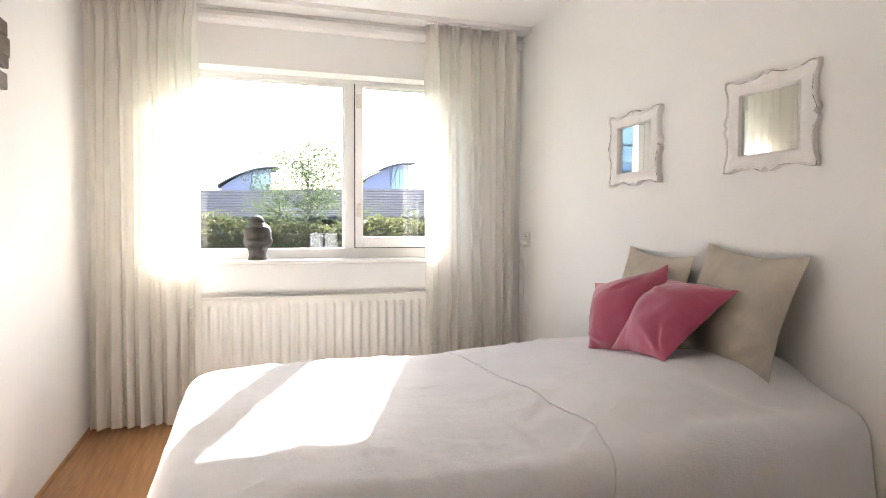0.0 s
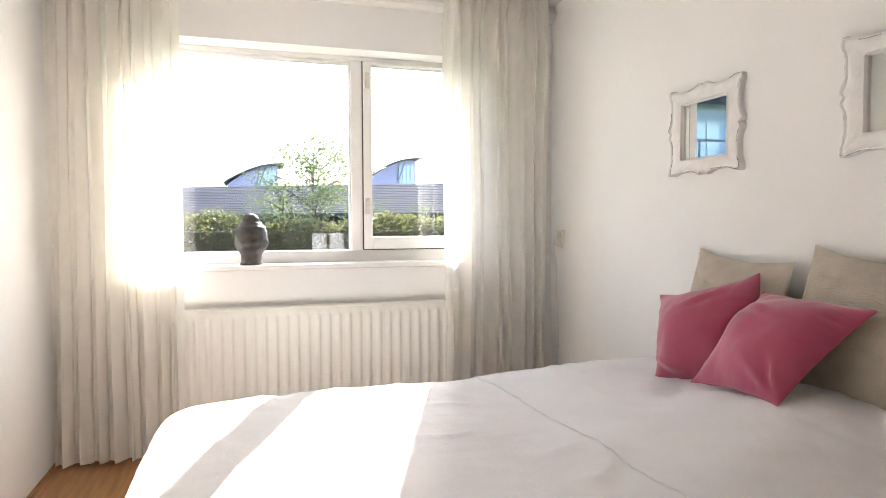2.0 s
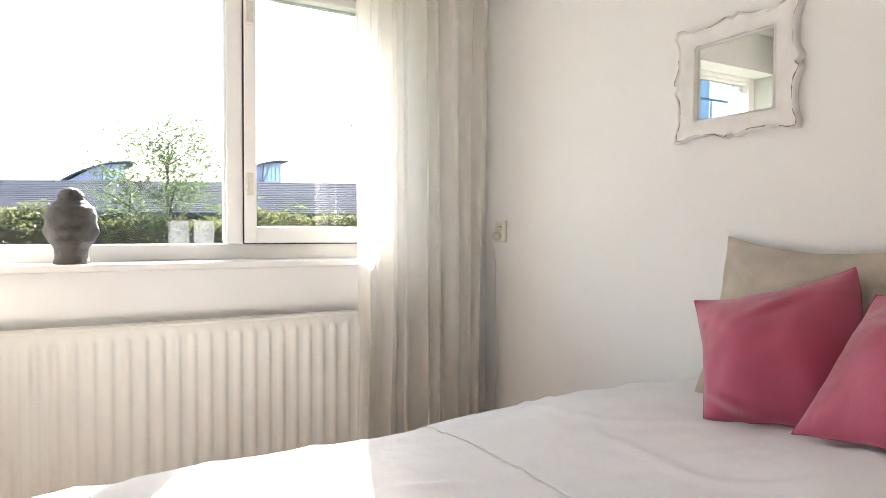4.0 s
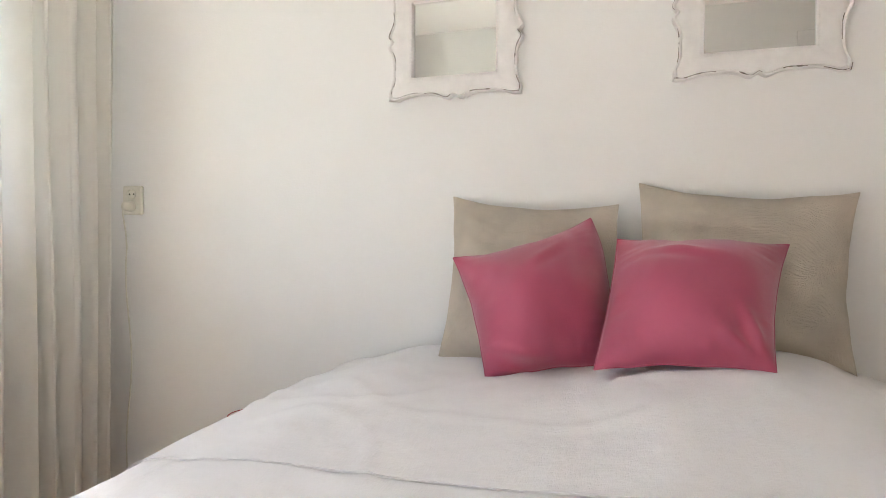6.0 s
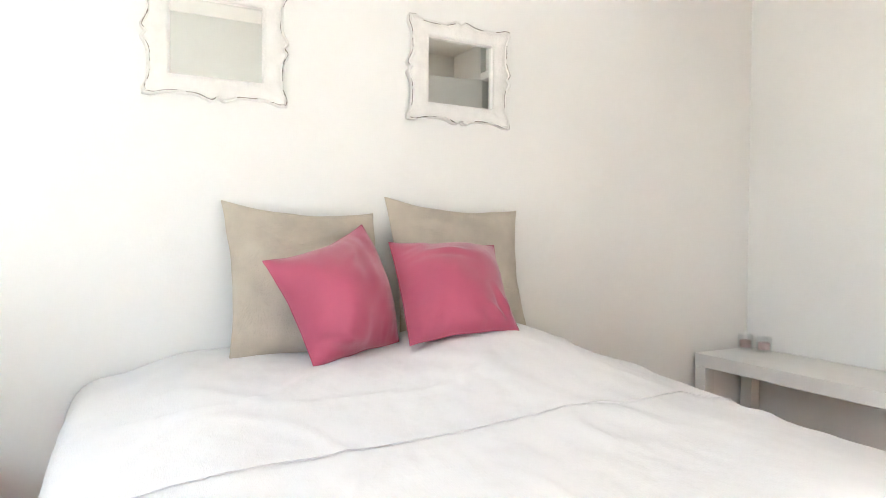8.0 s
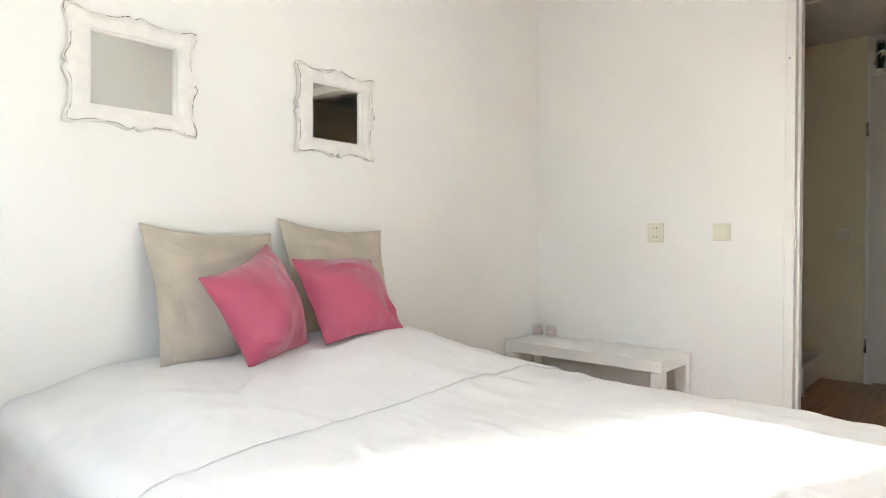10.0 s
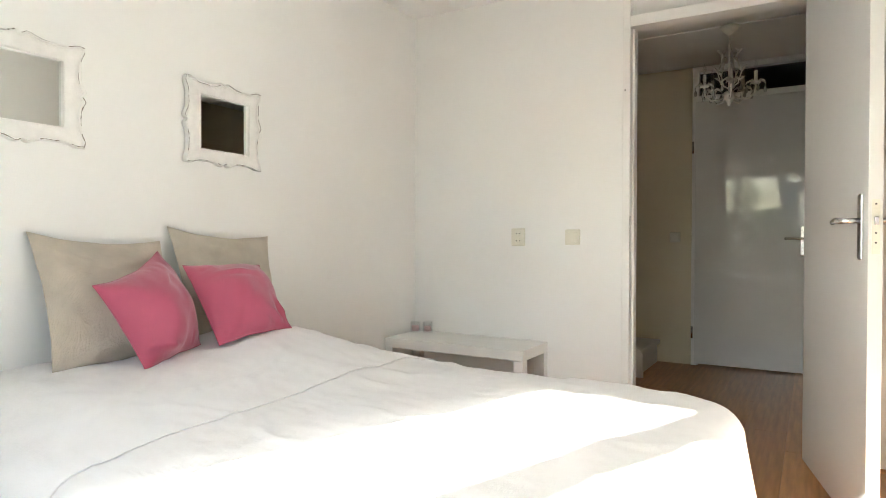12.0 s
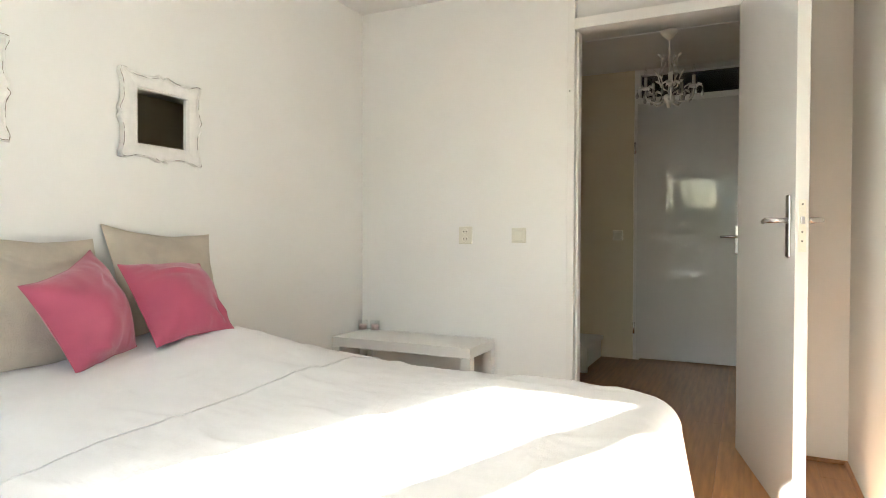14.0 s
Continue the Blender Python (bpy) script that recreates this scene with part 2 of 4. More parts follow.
structure("wall_hall_back", [(-1.245, 0, -5.52, -5.40, -0.1, 2.6), (-2.9, -2.13, -5.52, -5.40, -0.1, 2.6)], M_HALL, "cream painted hall wall around a closed door", "wall")
structure("wall_hall_west", [(-3.0, -2.9, -5.52, -3.5, -0.1, 2.6), (-2.9, XW - 0.12, -3.6, -3.5, -0.1, 2.6)], M_HALL, "cream painted end wall of the hall", "wall")
# added shell beyond the closed door, keeps daylight out of the transom
structure("wall_added_behind_hall", [(-2.9, 0, -6.6, -6.5, -0.1, 2.6), (-3.0, -2.9, -6.6, -5.52, -0.1, 2.6)], M_HALL, "plain wall added behind the hall door to block daylight", "wall")
structure("subfloor", [(-3.0, 0.12, -6.6, 0.32, -0.12, -0.008)], M_WOOD_DARK, "dark underlay beneath the laminate boards", "floor")


def cornice():
    bm = bmesh.new()
    prof = [(0.0, 2.165), (-0.025, 2.168), (-0.045, 2.18), (-0.052, 2.20), (-0.045, 2.222), (-0.03, 2.236), (-0.03, 2.25), (-0.16, 2.252), (-0.16, CEIL), (0.0, CEIL)]
    grid(bm, [[(x, y, z) for y, z in prof] for x in (XW, 0.0)])
    tagged(mesh_ob("trim_1", bm, M_TRIM, False), "white rounded cornice and curtain rail board", "trim", kind="structure")


cornice()


def skirting():
    bm = bmesh.new()
    for (x0, y0), (x1, y1) in (((XW, 0), (XW, YS)), ((XW, YS), (DX0 - 0.03, YS)), ((DX1 + 0.03, YS), (0, YS)), ((0, YS), (0, 0)), ((-1.0, -5.4), (-1.24, -5.4))):
        d = Vector((x1 - x0, y1 - y0, 0)).normalized()
        nrm = Vector((-d.y, d.x, 0))
        rows = []
        for p in (Vector((x0, y0, 0)), Vector((x1, y1, 0))):
            rows.append([p + nrm * o + Vector((0, 0, z)) for o, z in ((0, 0), (0.014, 0), (0.014, 0.004), (0.009, 0.012), (0, 0.015))])
        grid(bm, rows)
    tagged(mesh_ob("baseboard", bm, M_FLOOR), "thin beech quarter-round bead along the floor", "baseboard", kind="structure")


skirting()


# ---- window ----
def window():
    w = thing("window_1", "white painted window with fixed and opening casement panes", "window", (-1.35, 0.2, 0.9), kind="structure")

    def bp(name, dims, material=M_TRIM, parent=w, bevel=0.004, label=""):
        o = boxpart(name, dims, material, parent, bevel, label)
        o.matrix_parent_inverse = Matrix.Translation(w.location).inverted()
        return o

    y0, y1 = 0.135, 0.215
    bp("window_frame", (WX0, WX0 + 0.06, y0, y1, WZ0, WZ1))
    bp("window_frame", (WX1 - 0.06, WX1, y0, y1, WZ0, WZ1))
    bp("window_frame", (WX0 + 0.06, WX1 - 0.06, y0, y1, 1.922, WZ1))
    bp("window_frame", (WX0 + 0.06, WX1 - 0.06, y0, y1, WZ0, 0.932))
    bp("mullion", (-1.094, -1.034, y0, y1, 0.932, 1.922))
    # beads of the fixed pane
    bp("bead", (WX0 + 0.06, -1.094, y0 + 0.012, y1 - 0.02, 1.905, 1.922), bevel=0.003)
    bp("bead", (-1.103, -1.094, y0 + 0.012, y1 - 0.02, 0.94, 1.905), bevel=0.002)
    sx0, sx1 = -1.031, WX1 - 0.062
    ys0, ys1 = 0.122, 0.19
    bp("sash_stile", (sx0, -0.984, ys0, ys1, 0.934, 1.92))
    bp("sash_stile", (sx1 - 0.05, sx1, ys0, ys1, 0.934, 1.92))
    bp("sash_rail", (-0.984, sx1 - 0.05, ys0, ys1, 0.934, 1.0))
    bp("sash_rail", (-0.984, sx1 - 0.05, ys0, ys1, 1.905, 1.92))
    for x0, x1, z0, z1, yy in ((WX0 + 0.06, -1.103, 0.932, 1.905, 0.175), (-0.984, sx1 - 0.05, 1.0, 1.905, 0.16)):
        g = bp("pane", (x0, x1, yy, yy + 0.005, z0, z1), M_DIMGLASS, bevel=0)
        g.visible_shadow = False
    s = bp("window_sill", (WX0, WX1, -0.03, y0, 0.845, 0.872), bevel=0.006)
    bp("outer_sill", (WX0, WX1, y1 + 0.002, 0.36, 0.885, 0.92), bevel=0.005)
    # open joint round the sash
    bp("sash_joint", (-1.0342, -1.0308, 0.126, 0.140, 0.932, 1.922), M_DARK, bevel=0)
    bp("sash_joint", (-1.0308, sx1, 0.126, 0.140, 0.9305, 0.9342), M_DARK, bevel=0)
    winv = Matrix.Translation(w.location).inverted()
    for z in (1.165, 1.82):
        h = bp("catch", (-1.026, -0.998, 0.106, 0.122, z - 0.045, z + 0.040), M_CATCH, bevel=0.004, label="small cream casement catch")
        bm = bmesh.new()
        tube(bm, [(-1.012, 0.108, z + 0.014), (-1.014, 0.086, z + 0.017), (-1.040, 0.080, z + 0.020), (-1.058, 0.084, z + 0.014)], [0.013, 0.014, 0.012, 0.008])
        box(bm, -1.062, -1.044, 0.118, 0.135, z - 0.012, z + 0.032, bevel=0.003)
        k = part("catch_lever", bm, M_CATCH, h, smooth=True)
        k.matrix_parent_inverse = winv
        bm = bmesh.new()
        tube(bm, [(-1.012, 0.107, z - 0.022), (-1.012, 0.1035, z - 0.022)], 0.007, 12)
        k = part("lock_button", bm, M_WORN, h, "dark lock button")
        k.matrix_parent_inverse = winv


window()


# ---- curtains ----
def curtain(x0, x1, folds, seed, label):
    """A pleated hanging curtain with thickness; waves tighten in the heading."""
    rnd = random.Random(seed)
    n, rowsz = folds * 32, 44
    ph = [rnd.uniform(0.75, 1.25) for _ in range(folds + 2)]
    cum = [0]
    for p in ph:
        cum.append(cum[-1] + p)
    rows = []
    for j in range(rowsz + 1):
        z = 0.025 + (2.245 - 0.025) * (j / rowsz) ** 0.93
        head = max(0.0, (z - 2.10) / 0.145)
        row = []
        for i in range(n + 1):
            s = i / n
            q = s * folds
            k = int(min(q, folds - 1e-6))
            warp = noise.noise((q * 0.6, z * 0.25, seed)) * 0.75 * (1 - head)
            a = math.tau * (q + warp)
            amp = (0.027 + 0.018 * noise.noise((q * 0.9, z * 0.35, seed + 7.0))) * (1 - 0.55 * head) + 0.006
            y = -0.125 + amp * math.sin(a) + 0.008 * math.sin(2.3 * a + z) * (1 - head) + 0.010 * noise.noise((q, z * 1.2, seed + 3.0))
            y += 0.011 * min(1.0, 1.6 * head) * math.sin(5 * a + 1.5 * noise.noise((q * 2.0, 0.0, seed)))
            x = x0 + (x1 - x0) * s + 0.010 * math.sin(a * 2 + 1.0) * (1 - head) + 0.012 * noise.noise((s * 4, z * 0.8, seed + 11.0)) * (1 - head)
            y = min(y, -0.106) if z < 0.70 else y
            row.append((max(XW + 0.012, min(-0.012, x)), y, z))
        rows.append(row)
    bm = bmesh.new()
    grid(bm, rows)
    top = thing("curtain", label, "curtain", ((x0 + x1) / 2, -0.125, 0.025), "window curtains")
    o = part("fabric", bm, M_CURTAIN, top, smooth=True)
    o.matrix_parent_inverse = Matrix.Translation(top.location).inverted()
    bm = bmesh.new()
    box(bm, x0, x1, -0.14, -0.11, 2.238, 2.252, bevel=0.003)
    o = part("rail", bm, M_TRIM, top)
    o.matrix_parent_inverse = Matrix.Translation(top.location).inverted()


curtain(-2.435, -1.90, 8, 1, "cream sheer linen curtain gathered beside the window, reaching the floor")
curtain(-0.66, -0.088, 8, 5, "cream sheer linen curtain drawn open near the bed wall")


# ---- radiator ----
def radiator():
    top = thing("radiator", "cream enamelled ribbed panel radiator under the window", "radiator", (-1.3, -0.06, 0.1))
    x0, x1, z0, z1, yf = -1.99, -0.55, 0.10, 0.668, -0.098
    ribs = 28
    pitch = (x1 - x0 - 0.04) / ribs
    cols = []
    for r in range(ribs):
        for k in range(8):
            cols.append((x0 + 0.02 + (r + k / 8) * pitch, k / 8))
    cols = [(x0, 0)] + cols + [(x1 - 0.02, 0), (x1, 0)]
    zs = [z0, z0 + 0.03, z0 + 0.038, z0 + 0.046, z0 + 0.055, z0 + 0.07, 0.35, z1 - 0.07, z1 - 0.055, z1 - 0.046, z1 - 0.038, z1 - 0.03, z1 - 0.006, z1]
    rows = []
    for z in zs:
        e = min(z - z0, z1 - z)
        row = []
        for x, k in cols:
            bulge = max(0.0, math.sin(math.pi * min(1.0, max(0.0, (k - 0.12) / 0.62))))
            reach = min(1.0, max(0.0, (e - 0.03 - 0.012 * (1 - bulge)) / 0.026))
            row.append((x, yf + 0.004 * (e < 0.003) - 0.013 * bulge ** 0.7 * math.sqrt(reach), z))
        rows.append(row)
    bm = bmesh.new()
    grid(bm, rows)
    o = part("front_panel", bm, M_RAD, top, smooth=True)
    inv = Matrix.Translation(top.location).inverted()
    o.matrix_parent_inverse = inv
    for nm, d in (("body", (x0 + 0.004, x1 - 0.004, yf + 0.004, -0.035, z0, z1 - 0.004)), ("top_grille", (x0, x1, yf - 0.001, -0.03, z1 - 0.004, z1 + 0.004)),
                  ("bracket", (x0 + 0.2, x0 + 0.25, -0.036, 0.0, z0 + 0.1, z1 - 0.05)), ("bracket", (x1 - 0.25, x1 - 0.2, -0.036, 0.0, z0 + 0.1, z1 - 0.05)),
                  ("pipe", (x1 - 0.06, x1 - 0.045, -0.07, -0.055, 0.0, z0))):
        o = boxpart(nm, d, M_RAD, top, 0.002)
        o.matrix_parent_inverse = inv


radiator()

# ---- bed ----
BX0, BY0, BY1 = -1.895, -2.36, -0.89
BYC, BHW = (BY0 + BY1) / 2, (BY1 - BY0) / 2


def smooth(a, b, v):
    t = min(1.0, max(0.0, (v - a) / (b - a)))
    return t * t * (3 - 2 * t)


def top_z(x, y):
    """Height of the made bed: flat towards the foot, swelling over the pillows at the head."""
    head = smooth(-1.0, -0.25, x)
    swell = 0.060 + 0.072 * math.exp(-((y + 1.93) / 0.28) ** 2)
    z = 0.505 + head * swell - 0.012 * smooth(-1.5, -1.9, x)
    south = 1 - smooth(0.05, 0.30, y - BY0)
    north = 1 - smooth(0.05, 0.30, BY1 - y)
    z -= (0.035 * head + 0.015) * south + (0.034 * head + 0.020) * north
    z += 0.007 * noise.noise((x * 3.0, y * 3.4, 1.0)) + 0.004 * noise.noise((x * 9.0, y * 6.0, 4.0)) + 0.0022 * noise.noise((x * 17.0, y * 26.0, 14.0))
    crease = noise.noise((x * 2.2 + 3, y * 2.2, 9.0))
    z += 0.006 * max(0.0, 1 - abs(crease) * 14)
    crease = noise.noise((x * 1.6 - y * 2.4, x * 2.0 + y * 1.1, 19.0))
    z += 0.005 * max(0.0, 1 - abs(crease) * 16)
    return z


def outline(k, n):
    """Rounded plan of the bed, square against the wall."""
    rc = 0.17
    pts = []
    sides = [((-0.004, BY1), (BX0 + rc, BY1)), None, ((BX0, BY1 - rc), (BX0, BY0 + rc)), None, ((BX0 + rc, BY0), (-0.004, BY0))]
    lens = [BX0 * -1 - rc, math.pi * rc / 2, 2 * BHW - 2 * rc, math.pi * rc / 2, -BX0 - rc]
    s = k / (n - 1) * sum(lens)
    for i, ln in enumerate(lens):
        if s <= ln or i == 4:
            u = min(1.0, s / ln)
            if i == 1:
                a = math.pi / 2 + u * math.pi / 2
                return Vector((BX0 + rc + rc * math.cos(a), BY1 - rc + rc * math.sin(a), 0)), Vector((math.cos(a), math.sin(a), 0))
            if i == 3:
                a = math.pi + u * math.pi / 2
                return Vector((BX0 + rc + rc * math.cos(a), BY0 + rc + rc * math.sin(a), 0)), Vector((math.cos(a), math.sin(a), 0))
            a, b = sides[i]
            nrm = Vector(((0, 1, 0), None, (-1, 0, 0), None, (0, -1, 0))[i])
            return Vector((a[0] + (b[0] - a[0]) * u, a[1] + (b[1] - a[1]) * u, 0)), nrm
        s -= ln


def bedspread():
    n, r = 300, 0.09
    rows = []
    outl = [outline(k, n) for k in range(n)]
    ctr = Vector((-0.004, BYC, 0))
    for f in [0.02] + [i / 60 for i in range(2, 61)]:
        row = []
        for p, nrm in outl:
            q = p - nrm * r
            q.x = min(q.x, -0.004)
            g = ctr + (q - ctr) * f
            row.append((g.x, g.y, top_z(g.x, g.y)))
        rows.append(row)
    for j in range(1, 9):
        a = j / 8 * math.pi / 2
        rows.append([(p.x - nrm.x * r * (1 - math.sin(a)), p.y - nrm.y * r * (1 - math.sin(a)), top_z(p.x - nrm.x * r, p.y - nrm.y * r) - r * (1 - math.cos(a))) for p, nrm in outl])
    for j in range(1, 15):
        row = []
        for k, (p, nrm) in enumerate(outl):
            zt = top_z(p.x - nrm.x * r, p.y - nrm.y * r) - r
            u = j / 14
            flare = (0.05 + 0.05 * max(0.0, nrm.y)) * u + 0.018 * u * noise.noise((k * 0.06, 0.3 * u, 2.0)) * 2
            rows_z = zt + (0.10 - zt) * u
            row.append((min(p.x + nrm.x * flare, -0.004), p.y + nrm.y * flare, rows_z))
        rows.append(row)
    bm = bmesh.new()
    grid(bm, rows)
    bed = thing("bed", "double bed made up with a white linen bedspread", "bed", (-0.95, BYC, 0.0))
    inv = Matrix.Translation(bed.location).inverted()
    o = part("bedspread", bm, M_SPREAD, bed, "smooth white linen bedspread hanging over the sides", smooth=True)
    o.matrix_parent_inverse = inv
    # folded-over upper layer
    rows = []
    m = 150
    arc = math.pi / 2 * r
    half = BHW - r + arc + 0.30
    for j in range(61):
        row = []
        for i in range(m + 1):
            s = -half + 2 * half * i / m
            fold = -0.802 + 0.028 * math.exp(-((s + 0.53) / 0.09) ** 2) + 0.010 * noise.noise((s * 3, 0, 6.0)) - 0.05 * smooth(0.62, 0.9, abs(s))
            x = -0.006 + (fold + 0.006) * (1 - (1 - j / 60) ** 1.5)
            sg, a = (1 if s > 0 else -1), abs(s)
            lift = 0.003 + 0.0012 * smooth(0.88, 1.0, j / 60) * (0.6 + 0.8 * noise.noise((s * 5, 2.0, 0)))
            if j == 60:
                lift = 0.001
            if a < BHW - r:
                y = BYC + s
                z = top_z(x, y) + lift
            else:
                ye = BYC + sg * (BHW - r)
                th = min(1.0, (a - BHW + r) / arc) * math.pi / 2
                y = ye + sg * (r + lift) * math.sin(th)
                z = top_z(x, ye) - r + (r + lift) * math.cos(th)
                ex = max(0.0, a - (BHW - r) - arc)
                z -= ex
                y += sg * (0.26 if sg > 0 else 0.14) * ex
            row.append((x, y, z))
        rows.append(row)
    bm = bmesh.new()
    grid(bm, rows)
    o = part("fold", bm, M_SPREAD, bed, "white linen layer folded back over the bedspread", smooth=True)
    o.matrix_parent_inverse = inv
    # hem along the fold
    bm = bmesh.new()
    tube(bm, [(x - 0.001, y, z) for x, y, z in rows[59]], 0.0009, 6)
    o = part("hem", bm, M_SPREAD, bed, smooth=True)
    o.matrix_parent_inverse = inv
    for nm, d, mt in (("mattress", (-1.80, -0.02, BY0 + 0.10, BY1 - 0.10, 0.27, 0.44), M_SPREAD), ("base", (-1.80, -0.02, BY0 + 0.10, BY1 - 0.10, 0.10, 0.27), M_BEIGE)):
        o = boxpart(nm, d, mt, bed, 0.02)
        o.matrix_parent_inverse = inv
    for x in (-1.72, -0.12):
        for y in (BY0 + 0.2, BY1 - 0.2):
            o = boxpart("leg", (x - 0.03, x + 0.03, y - 0.03, y + 0.03, 0.0, 0.10), M_WOOD_DARK, bed, 0.004)
            o.matrix_parent_inverse = inv


bedspread()


# ---- cushions ----
def cushion(label, tl, tr, br, bl, thick, material, seed, group, draw=(0.05, 0.05, 0.05, 0.05), folds=()):
    """A stuffed cover between its four corners; draw is how far each edge (top, right, bottom, left) is drawn in."""
    tl, tr, br, bl = map(Vector, (tl, tr, br, bl))
    ctr = (tl + tr + br + bl) / 4
    nrm = ((tr - tl).cross(bl - tl)).normalized()
    if nrm.x > 0:
        nrm = -nrm
    n = 56
    top = thing("cushion", label, "cushion", ctr, group)
    bm = bmesh.new()
    sides = []
    for sg in (1, -1):
        rows = []
        for j in range(n + 1):
            v = math.sin((j / n * 2 - 1) * math.pi / 2)
            row = []
            for i in range(n + 1):
                u = math.sin((i / n * 2 - 1) * math.pi / 2)
                uu = u - (draw[1] if u > 0 else draw[3]) * (1 - v * v) * u * abs(u) ** 2 * 1.6
                vv = v - (draw[2] if v > 0 else draw[0]) * (1 - u * u) * v * abs(v) ** 2 * 1.6
                # the seam is never quite straight
                uu += 0.018 * noise.noise((v * 2.6, seed, 1.0)) * u * abs(u) * (1 - v ** 4)
                vv += 0.018 * noise.noise((u * 2.6, seed, 7.0)) * v * abs(v) * (1 - u ** 4)
                a, b = (uu + 1) / 2, (vv + 1) / 2
                p = (tl * (1 - a) + tr * a) * (1 - b) + (bl * (1 - a) + br * a) * b
                e = (1 - u * u) * (1 - v * v)
                h = thick * 1.05 * e ** 0.7 * (0.95 + 0.22 * noise.noise((u * 1.3, v * 1.3, seed)))
                w = min(1.0, 5 * e)
                wr = 0.0042 * noise.noise((u * 4.0 + v * 1.5, v * 2.0 - u, seed + 8.0)) * w
                # short gathers running in from the seams
                wr += 0.0034 * noise.noise((u * 13, v * 2.0, seed + 4.0)) * w * smooth(0.45, 0.95, abs(v))
                wr += 0.0034 * noise.noise((u * 2.0, v * 13, seed + 6.0)) * w * smooth(0.45, 0.95, abs(u))
                # pulled creases
                for cu, cv, ang, length, depth in folds:
                    c, q = math.cos(ang), math.sin(ang)
                    al, ac = (u - cu) * c + (v - cv) * q, -(u - cu) * q + (v - cv) * c + 0.08 * ((u - cu) * c) ** 2
                    wr += 1.7 * depth * math.exp(-(al / length) ** 2) * (math.exp(-(ac / 0.07) ** 2) - 0.7 * math.exp(-((ac - 0.11) / 0.08) ** 2)) * w
                row.append(p - ctr + nrm * (sg * h * (1.0 if sg > 0 else 0.45) + wr * (sg > 0)))
            rows.append(row)
        sides.append(rows)
        grid(bm, rows)
    bmesh.ops.remove_doubles(bm, verts=bm.verts, dist=0.0002)
    part("cover", bm, material, top, smooth=True)
    bm = bmesh.new()
    r = sides[0]
    loop = [r[0][i] for i in range(n + 1)] + [r[j][n] for j in range(1, n + 1)] + [r[n][i] for i in range(n - 1, -1, -1)] + [r[j][0] for j in range(n - 1, -1, -1)]
    tube(bm, loop, 0.0016, 6)
    part("seam", bm, material, top, smooth=True)
    return top


G = "cushions on the bed"
cushion("natural beige linen cushion leaning on the wall, window side", (-0.030, -1.250, 0.977), (-0.045, -1.680, 0.950), (-0.165, -1.70, 0.565), (-0.160, -1.255, 0.570), 0.075, M_BEIGE, 3, G, (0.075, 0.04, 0.02, 0.05),
        ((-0.5, -0.55, 0.5, 0.35, 0.006), (0.2, -0.5, -0.3, 0.3, 0.005), (-0.7, 0.3, 1.2, 0.3, 0.005)))
cushion("natural beige linen cushion leaning on the wall, door side", (-0.020, -1.728, 1.003), (-0.045, -2.190, 0.970), (-0.165, -2.158, 0.586), (-0.17, -1.72, 0.59), 0.075, M_BEIGE, 11, G, (0.08, 0.06, 0.02, 0.04),
        ((0.5, 0.2, -0.9, 0.4, 0.006), (0.6, 0.6, -0.6, 0.3, 0.005), (-0.3, -0.6, 0.2, 0.3, 0.004)))
cushion("raspberry pink satin cushion tipped on one corner", (-0.251, -1.320, 0.82), (-0.118, -1.620, 0.915), (-0.275, -1.672, 0.598), (-0.345, -1.425, 0.562), 0.115, M_PINK, 21, G, (0.09, -0.10, 0.03, 0.05),
        ((-0.55, 0.75, 0.4, 0.35, 0.007), (-0.3, 0.85, 0.1, 0.3, 0.005), (0.2, -0.5, -0.5, 0.3, 0.004)))
cushion("raspberry pink satin cushion sitting square on the bed", (-0.165, -1.685, 0.865), (-0.165, -2.032, 0.856), (-0.40, -1.972, 0.630), (-0.390, -1.655, 0.610), 0.098, M_PINK, 31, G, (0.02, 0.05, 0.05, 0.02),
        ((0.75, 0.6, 1.0, 0.3, 0.007), (0.5, 0.75, 0.5, 0.3, 0.005), (-0.2, -0.4, 0.2, 0.4, 0.004)))


